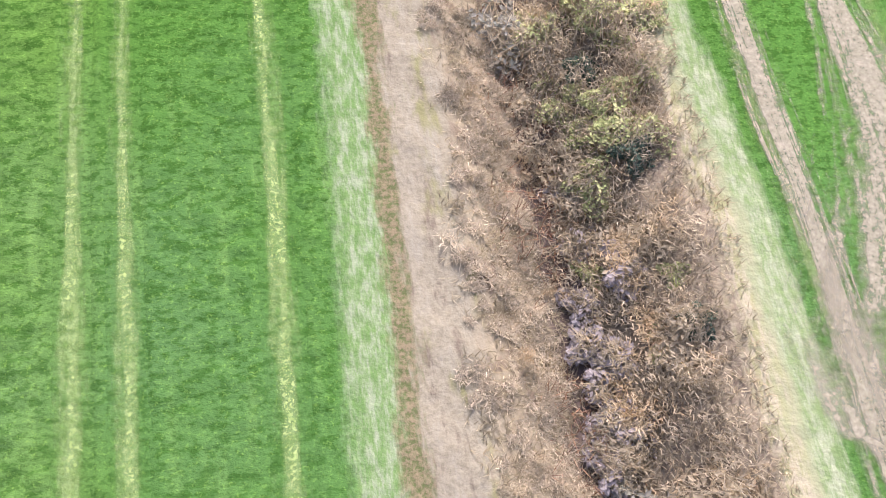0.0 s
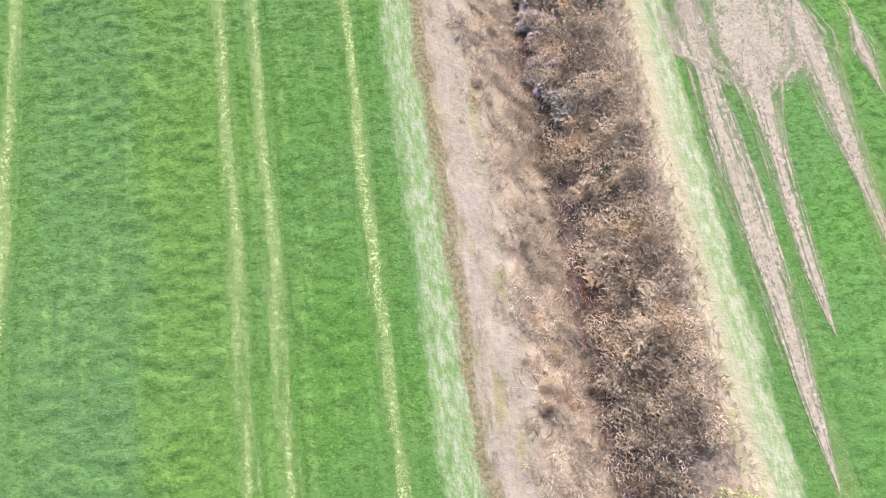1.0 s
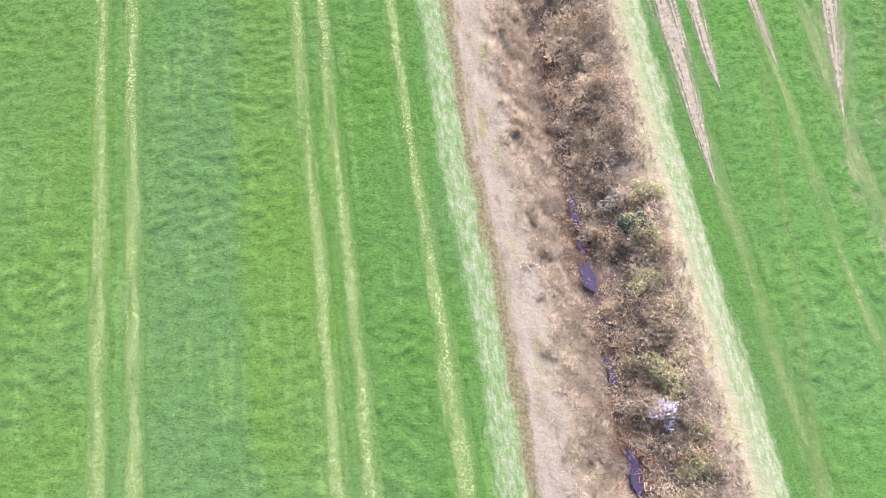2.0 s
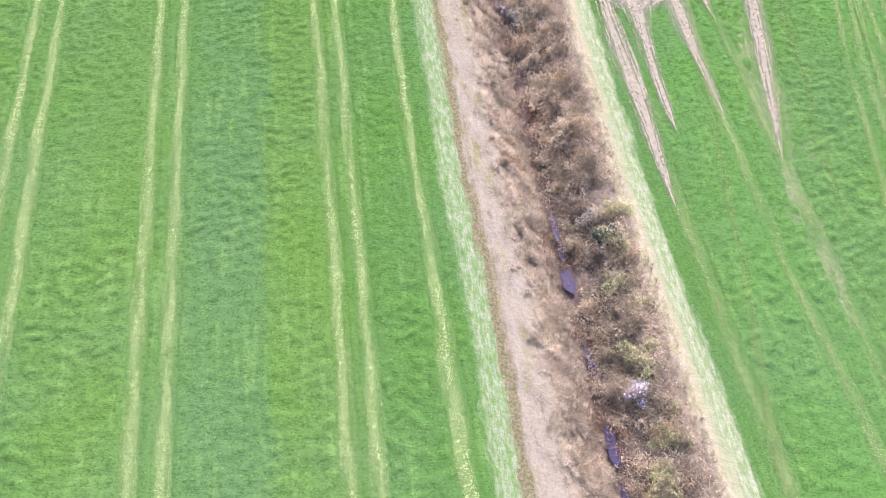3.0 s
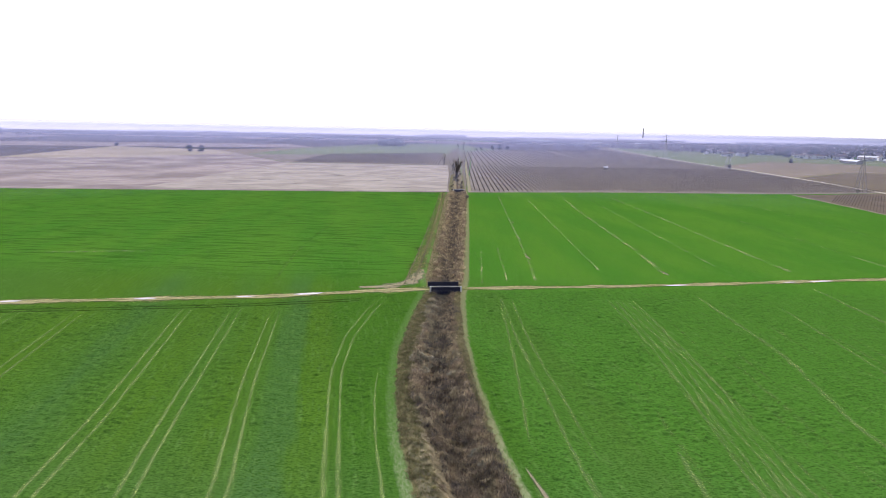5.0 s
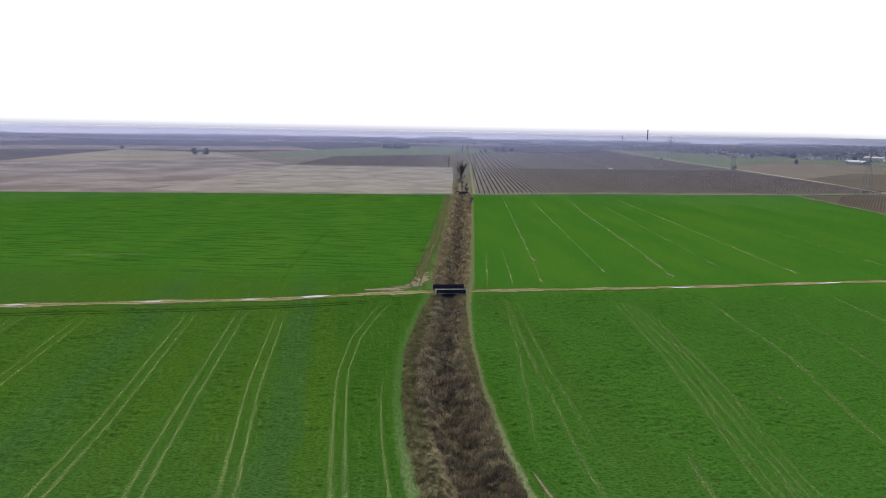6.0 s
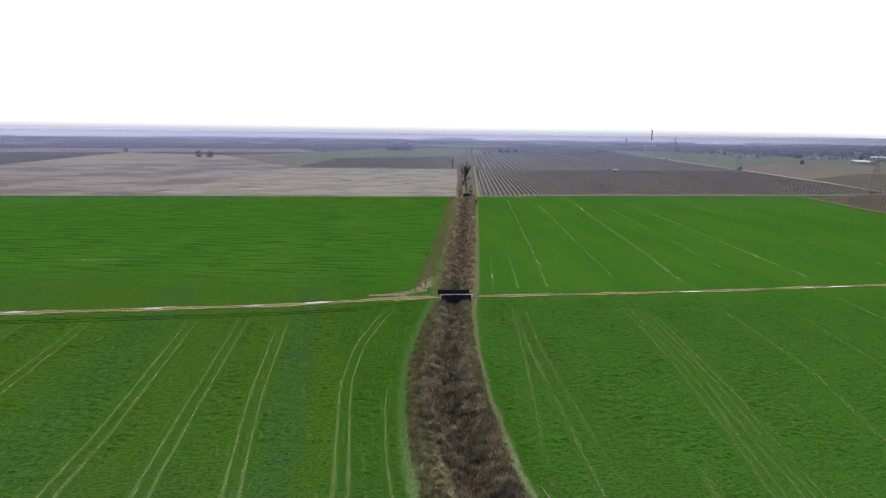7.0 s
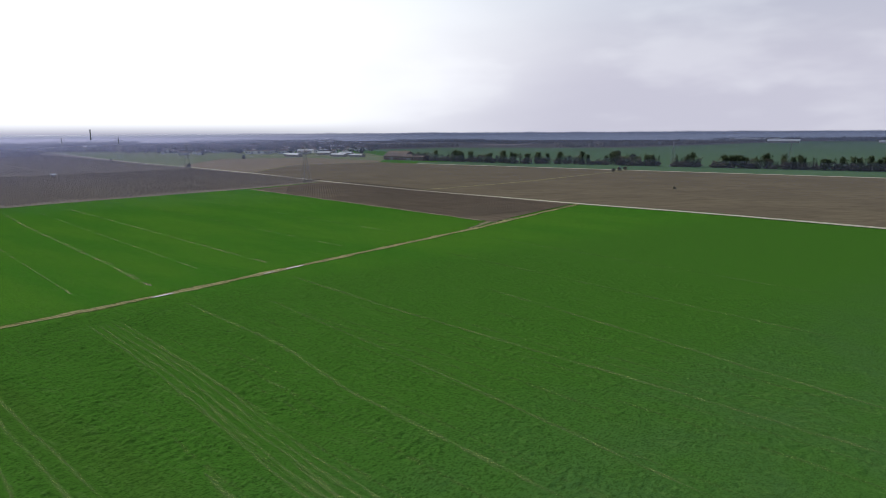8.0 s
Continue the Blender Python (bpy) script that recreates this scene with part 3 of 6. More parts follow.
def lane(name, points, width, material, label, category="track", z=0.03, kind="structure", spacing=2.0, wander=0.0, seed=0, taper=0.0):
    """A strip of ground along points (x, y), with its width in metres or as a list by point."""
    pts = np.array(points, float)
    seg = np.concatenate([[0], np.cumsum(np.linalg.norm(np.diff(pts, axis=0), axis=1))])
    n = max(2, int(seg[-1] / spacing) + 1)
    s = np.linspace(0, seg[-1], n)
    x, y = np.interp(s, seg, pts[:, 0]), np.interp(s, seg, pts[:, 1])
    for _ in range(3):
        x[1:-1], y[1:-1] = (x[:-2] + 2 * x[1:-1] + x[2:]) / 4, (y[:-2] + 2 * y[1:-1] + y[2:]) / 4
    w = np.interp(s, seg, width) if np.ndim(width) else np.full(n, float(width))
    if taper:
        w = w * np.clip(np.minimum(s, seg[-1] - s) / taper, 0.02, 1) ** 0.6
    if wander:
        g = random.Random(seed)
        ph = [g.uniform(0, 6.28) for _ in range(3)]
        off = wander * (np.sin(s / 7 + ph[0]) + 0.6 * np.sin(s / 2.9 + ph[1]))
        w = w * (1 + min(0.25, 2.5 * wander) * np.sin(s / 4.3 + ph[2]))
    else:
        off = np.zeros(n)
    tx, ty = np.gradient(x), np.gradient(y)
    t = np.hypot(tx, ty)
    nx, ny = ty / t, -tx / t
    rows = []
    for f in (-1.0, -0.33, 0.33, 1.0):
        px, py = x + nx * (off + f * w / 2), y + ny * (off + f * w / 2)
        rows.append(np.stack([px, py, height(px, py) + z], 1))
    v = np.stack(rows, 1).reshape(-1, 3)
    faces = [(4 * i + j, 4 * i + j + 1, 4 * i + j + 5, 4 * i + j + 4) for i in range(n - 1) for j in range(3)]
    me = bpy.data.meshes.new(name)
    me.from_pydata(v.tolist(), [], faces)
    me.materials.append(material)
    uv = me.uv_layers.new(name="lane")
    idx = np.zeros(len(me.loops), dtype=np.int32)
    me.loops.foreach_get("vertex_index", idx)
    u = np.array([0, 1 / 3, 2 / 3, 1])[idx % 4]
    uv.data.foreach_set("uv", np.stack([u, s[idx // 4]], 1).astype(np.float32).ravel())
    return tagged(new(name, me), label, category, kind=kind)


# wheel lines of the wheat: (points, width); the crop keeps off them
WHEEL = []


def wheel_pair(points, gap=1.9, width=0.45, material=None, seed=0):
    """Two wheel lines side by side; points: the line on the east, the other lies gap to the west."""
    for k, o in enumerate((0.0, -gap)):
        p = [(x + o, y) for x, y in points]
        WHEEL.append((p, width))
        lane("wheel_track", p, [width * float(np.interp(y, [-50, -15, 40, 100], [3.1, 2.6, 1.8, 1.0])) for _, y in p], material or M_TRACK, "pale wheel line pressed through young wheat", "track", 0.035, wander=0.015, seed=seed + k, taper=14.0)


wheel_pair([(-21.5, 110.7), (-23.0, 101.2), (-23.7, 79.4), (-21.8, 60.2), (-17.7, 40.3), (-10.8, 8.9), (-8.5, -0.4), (-1.9, -29.1), (9.7, -79.8), (17.0, -109.6)], gap=1.7, seed=1)
wheel_pair([(-43.5, 97.8), (-34.1, 53.5), (-26.4, 24.2), (-20.5, -1.4), (-14.0, -29.9), (-2.6, -80.1), (4.1, -109.6)], seed=3)
wheel_pair([(-52.0, 97.4), (-41.9, 48.5), (-36.3, 23.2), (-31.5, 3.7), (-29.3, -5.6), (-23.6, -31.4), (-12.3, -80.3)], seed=5)
wheel_pair([(-62.4, 95.7), (-49.8, 40.6), (-45.4, 16.3), (-35.6, -27.2), (-23.7, -80.5)], seed=7)
wheel_pair([(-83.2, 91.2), (-73.9, 52.4), (-61.0, -4.7), (-44.1, -80.9)], seed=9)
wheel_pair([(-95.9, 89.1), (-84.7, 41.2), (-73.5, -5.8)], seed=11)
for pts, w in (([(-16.2, 64.0), (-14.6, 50.0), (-13.0, 40.5), (-10.4, 29.0), (-7.0, 15.6), (-5.5, 8.0), (-4.0, 1.0), (-2.7, -6.0), (-0.4, -15.5), (4.8, -36.3), (13.9, -74.7)], 0.62),):
    WHEEL.append((pts, w))
    lane("wheel_track", pts, [0.3, 0.5, 0.6, 0.8] + [1.2] * 5 + [1.6] * (len(pts) - 9), M_TRACK, "broad pale wheel line beside the field edge", "track", 0.036, wander=0.06, seed=21, taper=12.0)
# headland ruts along the farm lane, their shade painted as dark strips
for k, o in enumerate((7.2, 9.2)):
    lane("headland_rut", [(x, float(lane_y(x)) - o) for x in range(-300, -24, 8)], 0.95, M_HEADLAND_SHADE, "headland rut pressed through wheat, its shade painted dark", "track", 0.037, wander=0.05, seed=31 + k)
# east of the ditch
EAST = [
    ([(6.9, 31.8), (9.3, 21.7), (11.3, 12.2), (13.1, 4.5), (15.3, -3.9), (17.3, -12.6), (18.5, -17.7), (20.3, -24.7), (22.1, -31.5), (23.9, -37.8), (31.2, -74.3)], 0.85),
    ([(26.3, 38.1), (26.5, 23.4), (26.5, 5.4), (27.0, -5.3), (26.6, -13.1)], 1.1),
    ([(15.8, 16.1), (18.0, 9.1), (19.8, 1.4), (22.6, -9.1), (25.0, -20.0), (29.5, -35.3), (35.5, -58.8)], 0.7),
    ([(18.8, 16.4), (22.9, 1.7), (28.0, -18.8), (30.6, -30.0), (38.9, -63.9)], 0.6),
    ([(4.9, 114.2), (6.8, 89.2), (8.7, 72.6), (13.2, 34.0), (17.0, 10.8)], 0.7),
    ([(7.2, 114.6), (9.0, 89.5), (10.9, 72.9), (15.8, 34.3)], 0.5),
    ([(4.5, 115.2), (6.9, 64.0), (7.6, 38.1)], 0.6),
    ([(55.2, 5.0), (53.5, 48.6), (55.9, 80.3), (52.9, 125.8)], 0.9),
    ([(94.4, -13.6), (92.4, 25.6), (90.3, 55.1), (88.3, 87.0), (86.9, 138.5)], 1.0),
    ([(110.2, -8.1), (115.0, 43.4), (118.9, 89.1)], 0.9),
    ([(68.0, -4.7), (69.7, 49.4), (69.7, 115.3)], 0.6),
    ([(35.6, -69.1), (35.8, -17.5), (35.6, 34.9)], 0.55),
    ([(141.7, 12.2), (143.8, 81.0), (145.1, 139.4)], 0.8),
    ([(179.0, 26.9), (179.4, 85.6), (179.4, 157.4)], 0.8),
]
for i, (pts, w) in enumerate(EAST):
    WHEEL.append((pts, w * 0.6))
    lane("washed_streak", pts, w * 1.7, M_TRACK_R, "pale streak of thin washed-out wheat", "track", 0.034 + 0.0004 * i, wander=0.05, seed=40 + i, taper=8.0)
for i, x in enumerate((0.0, 1.4, 3.0, 4.4, 5.8)):
    pts = [(30.2 + x, 117.5), (32.8 + x, 76.0), (32.7 + x, 43.0), (33.4 + x, 12.6), (33.9 + x, -22.8), (34.1 + x, -58.9)]
    WHEEL.append((pts, 0.3))
    lane("washed_streak", pts, 1.0, M_TRACK_R, "pale streak of thin washed-out wheat", "track", 0.042 + 0.0005 * i, wander=0.16, seed=60 + i, taper=10.0)
# thin drill lines where the wheat came up weakly
g = random.Random(31)
for i in range(26):
    x = 22 + 3.4 * i + g.uniform(-0.8, 0.8)
    a, b = sorted((g.uniform(-60, 105), g.uniform(-60, 105)))
    if b - a > 20:
        pts = [(x - 0.055 * y, y) for y in np.linspace(a, b + 0.1 * x, 6).tolist()]
        lane("drill_line", pts, g.uniform(0.8, 1.5), M_DRILL, "thin pale drill line in young wheat", "track", 0.10 + 0.0003 * i, wander=0.1, seed=300 + i, taper=10.0)
# bare wash in the wheat beside the ditch, with tongues drawn out along the drill rows
for i, (pts, w) in enumerate((
    ([(6.8, 31.5), (8.9, 24.5), (10.5, 18.2), (11.2, 13.8), (11.9, 11.2), (12.7, 7.5), (13.7, 2.9), (14.8, -2.1), (16.8, -10.4), (18.4, -18.0)], [0.4, 0.8, 1.0, 1.1, 1.2, 1.5, 2.0, 1.7, 1.1, 0.5]),
    ([(13.6, 22.0), (14.7, 16.0), (15.7, 11.0), (16.2, 6.0), (16.5, 0.5)], [1.0, 3.4, 5.0, 6.6, 5.0]),
    ([(16.2, 4.0), (17.0, -2.0), (18.0, -7.0), (19.0, -11.5)], [3.0, 1.6, 1.1, 0.5]),
    ([(18.8, 7.0), (19.9, 2.0), (21.0, -3.0), (22.6, -9.5)], [2.2, 1.5, 1.0, 0.5]),
    ([(17.4, 23.0), (18.0, 17.0), (18.3, 11.0), (18.5, 6.0)], [0.5, 1.0, 1.9, 2.4]),
    ([(21.8, 6.5), (22.2, 4.0), (22.8, 1.5)], [0.5, 1.0, 0.4]),
    ([(26.3, 10.8), (26.5, 2.5), (26.7, -6.8), (26.7, -12.9)], [0.5, 1.2, 1.2, 0.4]),
)):
    WHEEL.append((pts, [1.3 * k for k in w]))
    lane("bare_wash", pts, [1.5 * k for k in w], M_BARE, "bare pale soil washed free of wheat", "bare soil", 0.046 + 0.0006 * i, spacing=0.8, wander=0.1, seed=80 + i, taper=2.5)
lane("thin_wheat", [(20.5, 22.8), (24.1, 6.5), (26.5, -9.9), (29.0, -26.2)], [3, 5, 6, 3], M_SCATTER, "thin patchy wheat around bare soil", "crop", 0.031, spacing=1.5)
# beyond the lane
for i, (pts, w) in enumerate((
    ([(44.3, 372.0), (45.4, 306.9), (51.2, 191.0), (51.7, 149.8)], 1.8), ([(74.0, 382.7), (80.0, 312.9), (86.6, 211.6), (90.3, 160.7)], 1.6),
    ([(5.8, 369.6), (7.5, 324.5), (13.5, 168.5), (14.2, 136.2)], 0.9), ([(-1.2, 178.2), (-0.8, 160.1), (-0.1, 130.3)], 0.7), ([(4.2, 184.9), (6.5, 134.7)], 0.6),
    ([(110.7, 383.6), (121.8, 217.4), (125.1, 171.0)], 0.9), ([(147.6, 396.5), (156.1, 249.7), (159.7, 189.8)], 0.8), ([(22.6, 352.5), (33.4, 152.9)], 0.6), ([(59.4, 365.5), (70.0, 165.7)], 0.6),
)):
    lane("washed_streak", pts, w * 1.5, M_STREAK, "broken pale streak of thin washed-out wheat", "track", 0.05 + 0.0005 * i, spacing=4, wander=0.05, seed=100 + i)
for i, (x, y, w) in enumerate(((13.7, 169.6, 1.9), (52.0, 152.1, 1.6), (11.1, 252.5, 1.2), (12.5, 208.6, 1.0))):
    lane("bare_wash", [(x - 0.3, y + 3.5), (x, y), (x + 0.5, y - 3.5)], [0.6, w, 0.4], M_BARE, "small bare wet scrape in young wheat", "bare soil", 0.056, spacing=0.8, wander=0.15, seed=120 + i, taper=2.0)
lane("wheel_track", [(-53.4, 125.6), (-57.0, 145.3), (-61.5, 187.5), (-64.0, 236.9)], 1.3, M_FAINT, "faint curved wheel line in young wheat", "track", 0.05, spacing=4, wander=0.1)
lane("thin_wheat", [(-141.0, 149.1), (-118.8, 155.0), (-103.5, 159.5)], [3, 6, 2], M_SCATTER, "thin patchy wheat in a wet hollow", "crop", 0.05, spacing=2)

M_DRYVERGE = strip_material("dry_verge", (0.150, 0.135, 0.062), (0.095, 0.115, 0.034), 1.2, 0.5, 0.3, strength=0.85)
# the farm lane, with its grass crown, verge and puddles
LANE_W = [(x, float(lane_y(x))) for x in (-1200, -534, -322, -220, -160, -132, -107, -92, -77, -66, -55.5, -48, -40.6, -32, -23.6, -17.5, -13.0)]
LANE_E = [(x, float(lane_y(x))) for x in (-5.4, 0, 6, 17.7, 32, 47.5, 63, 79.7, 93, 107.6, 130, 160, 196, 230, 265, 302)]
for side, pts in (("west", LANE_W), ("east", LANE_E)):
    n = len(pts)
    lane("lane_verge", pts, [6.6] * n if side == "west" else [5.2] * n, M_LANE_GRASS, "rank grass verge beside the farm lane", "verge", 0.05, spacing=3, wander=0.3, seed=7)
    lane("farm_lane", pts, ([4.0] * (n - 4) + [4.2, 4.5, 4.6, 4.4]) if side == "west" else [3.6] * n, M_ROAD, "unpaved farm lane of pale trodden earth", "lane", 0.07, spacing=2, wander=0.15, seed=5)
    lane("lane_crown", pts, 0.9, M_LANE_GRASS, "strip of grass along the lane's crown", "grass", 0.085, spacing=2, wander=0.1, seed=9)
for i, (x, d, ln, w) in enumerate(((-103.5, 0.3, 5.5, 1.5), (-75.8, 0.2, 5, 1.7), (-54.7, 0.0, 4.5, 1.1), (-41, 0.3, 6.5, 2.0), (51.2, -0.4, 7, 1.2), (93.6, -0.4, 8, 1.1), (84, -0.6, 4, 0.8), (-132, 0.2, 8, 1.4))):
    v, f = [(0.0, 0.0, 0.0)], []
    g = random.Random(200 + i)
    for k in range(18):
        a = 2 * math.pi * k / 18
        q = 0.8 + 0.35 * g.random()
        dx = ln / 2 * q * math.cos(a)
        v.append((dx, float(lane_y(x + dx)) - float(lane_y(x)) + w / 2 * q * math.sin(a), 0.0))
        f.append((0, k + 1, (k + 1) % 18 + 1))
    ob = new("puddle", Pieces().add(v, f).mesh("puddle", M_PUDDLE))
    ob.location = (x, float(lane_y(x)) + d, 0.115)
    tagged(ob, "shallow bright puddle in a lane rut", "puddle", kind="structure")
# trampled corner and the pair of ruts that runs on beside the ditch
lane("bare_corner", [(-30.5, 120.6), (-23.8, 122.8), (-19.0, 126.3), (-17.1, 133.5), (-17.4, 145.0)], [3.0, 8.0, 9.0, 5.5, 2.0], M_CORNER, "trampled bare corner where ruts leave the lane", "bare soil", 0.062, spacing=1.0, wander=0.2, seed=3)
for i, pts in enumerate(([(-19.9, 125.6), (-20.1, 134.0), (-22.4, 205.5), (-27.2, 312.9), (-30.6, 385.3)], [(-17.6, 126.0), (-17.9, 134.4), (-20.4, 206.0), (-25.2, 313.5), (-28.6, 386.1)])):
    lane("lane_rut", pts, 0.5, M_RUT, "worn earth rut of a field track", "track", 0.066, spacing=3, wander=0.04, seed=12 + i)
lane("lane_verge", [(-18.4, 127.7), (-20.4, 205.7), (-28.4, 385.7)], [6.5, 5.5, 5.5], M_DRYVERGE, "pale dry verge between wheat and ditch", "verge", 0.045, spacing=3, wander=0.2)


# ---- wheat near the ditch ----
def canopy(seed, d, x_range, y_range, tall, close):
    """The stand of wheat farther out: one rippled sheet of clumps, pressed down along the wheel lines."""
    rng = np.random.default_rng(seed)
    xs, ys = np.arange(*x_range, d), np.arange(*y_range, d)
    raw = rng.normal(size=(len(ys), len(xs)))

    def blur(a, sx, sy):
        for axis, s in ((1, sx), (0, sy)):
            k = np.exp(-0.5 * (np.arange(-4, 5) / s) ** 2)
            k /= k.sum()
            a = sum(w * np.roll(a, o, axis) for w, o in zip(k, range(-4, 5)))
        return a / a.std()

    bump = 0.95 * blur(raw, 0.95, 0.7) + 0.08 * blur(rng.normal(size=raw.shape), 2.6, 1.6)
    X, Y = np.meshgrid(xs, ys)
    lane_at = lane_y(X)
    off = np.where(X < CHANNEL(Y), LEFT(Y) - 1.0 - X, X - VERGE(Y) - 0.3)
    press = np.clip((off + 0.10 * bump - 0.7) / 0.9, 0, 1) * np.clip((lane_at - Y - 3.2) / 1.2, 0, 1)
    # the near stand reaches from the ditch to where the farther one begins
    inner = np.minimum(np.clip((40 - Y) / 2, 0, 1), np.minimum(np.clip((46 - X) / 2, 0, 1), np.clip((X + 46) / 2, 0, 1)))
    far = inner if close else 1 - inner
    dip = np.zeros_like(X)
    lines = [(np.array(p, float), w) for p, w in WHEEL] + [(np.array([(x, float(lane_y(x)) - o) for x in range(-130, -24, 6)], float), 0.5) for o in (7.2, 9.2)]
    for p, widths in lines:
        widths = np.broadcast_to(np.asarray(widths, float), len(p))
        for a, b, wa, wb in zip(p[:-1], p[1:], widths[:-1], widths[1:]):
            w = max(wa, wb)
            x0, x1 = min(a[0], b[0]) - 1.5 - w, max(a[0], b[0]) + 1.5 + w
            y0, y1 = min(a[1], b[1]) - 1.5 - w, max(a[1], b[1]) + 1.5 + w
            i0, i1, j0, j1 = np.searchsorted(ys, y0), np.searchsorted(ys, y1), np.searchsorted(xs, x0), np.searchsorted(xs, x1)
            if i1 <= i0 or j1 <= j0:
                continue
            sx, sy = X[i0:i1, j0:j1], Y[i0:i1, j0:j1]
            ab = b - a
            t = np.clip(((sx - a[0]) * ab[0] + (sy - a[1]) * ab[1]) / (ab @ ab), 0, 1)
            q = np.hypot(sx - a[0] - t * ab[0], sy - a[1] - t * ab[1]) - (wa + t * (wb - wa)) / 2
            dip[i0:i1, j0:j1] = np.maximum(dip[i0:i1, j0:j1], np.clip(1 - (q - 0.25) / 0.3, 0, 1))
    full = far * press
    Z = 0.02 + tall * full * (0.8 + bump * (0.75 + 0.25 * np.sin(X * 0.31 + 2 * np.sin(Y * 0.13)))) * np.interp(X, [38, 75], [1.0, 0.6])
    Z = Z * full - 0.03 * (1 - full)
    Z = np.where(dip > 0, Z * (1 - dip) - 0.05 * dip, Z)
    n, m = X.shape
    i = (np.arange(n - 1)[:, None] * m + np.arange(m - 1)[None]).ravel()
    z = Z.ravel()
    keep = np.maximum(np.maximum(z[i], z[i + 1]), np.maximum(z[i + m], z[i + m + 1])) > 0.0
    i = i[keep]
    tris = np.concatenate([np.stack([i, i + 1, i + m + 1], 1), np.stack([i, i + m + 1, i + m], 1)])
    used = np.unique(tris)
    index = np.zeros(n * m, dtype=np.int64)
    index[used] = np.arange(len(used))
    me = array_mesh("wheat_canopy", np.stack([X.ravel(), Y.ravel(), z], 1)[used], index[tris], M_CANOPY)
    me.polygons.foreach_set("use_smooth", np.ones(len(tris), dtype=bool))
    tagged(new("wheat_canopy", me), "rippled stand of young green wheat", "crop", kind="stuff")


canopy(17, 0.29, (-118, 165), (-22, 132), 0.085, False)
canopy(23, 0.19, (-48, 48), (-76, 42), 0.045, True)


def verge_weeds():
    """Rank weeds in clumps along the crop's edge, farther on."""
    rng = np.random.default_rng(8)
    n, m = 2600, 16
    y = rng.uniform(22, 119, n)
    west = rng.random(n) < 0.72
    x = np.where(west, LEFT(y) + rng.uniform(-0.3, 3.0, n), RIGHT(y) + rng.uniform(-0.7, 0.9, n))
    fx, fy = np.repeat(x, m) + rng.normal(0, 0.22, n * m), np.repeat(y, m) + rng.normal(0, 0.22, n * m)
    keep = fy < 118.2 + 0.17 * (fx + 12)
    fx, fy = fx[keep], fy[keep]
    v, t = blades(rng, np.stack([fx, fy, height(fx, fy)], 1), 0.34, 0.075, 0.7, 1)
    tagged(new("verge_weeds", array_mesh("verge_weeds", v, t, leaf("rank_weeds", (0.13, 0.14, 0.045), (0.235, 0.185, 0.10), 0.4, 0.4, patch=0.4))), "rank half-dry weeds along both field edges", "weeds", kind="stuff")


verge_weeds()


# ---- water in the ditch ----
def ditch_water():
    """Separate pools along the bed."""
    for k, (y, along, wide) in enumerate(((-19.9, 1.3, 0.26), (-21.9, 0.7, 0.22), (-24.0, 0.9, 0.5), (-29.3, 0.8, 0.25), (-34.7, 1.5, 0.34), (-37.6, 0.7, 0.22), (-44.5, 1.2, 0.3))):
        g = random.Random(500 + k)
        c = float(CHANNEL(y))
        v, f = [(0.0, 0.0, 0.0)], []
        for i in range(16):
            a = 2 * math.pi * i / 16
            q = 0.75 + 0.4 * g.random()
            py = along * q * math.sin(a)
            v.append((float(CHANNEL(y + py)) - c + wide * q * math.cos(a), py, 0.0))
            f.append((0, i + 1, (i + 1) % 16 + 1))
        ob = new("water", Pieces().add(v, f).mesh("water", M_WATER))
        ob.location = (c, y, -1.50)
        tagged(ob, "still dark pool of water in the ditch bed", "water", kind="structure")


ditch_water()


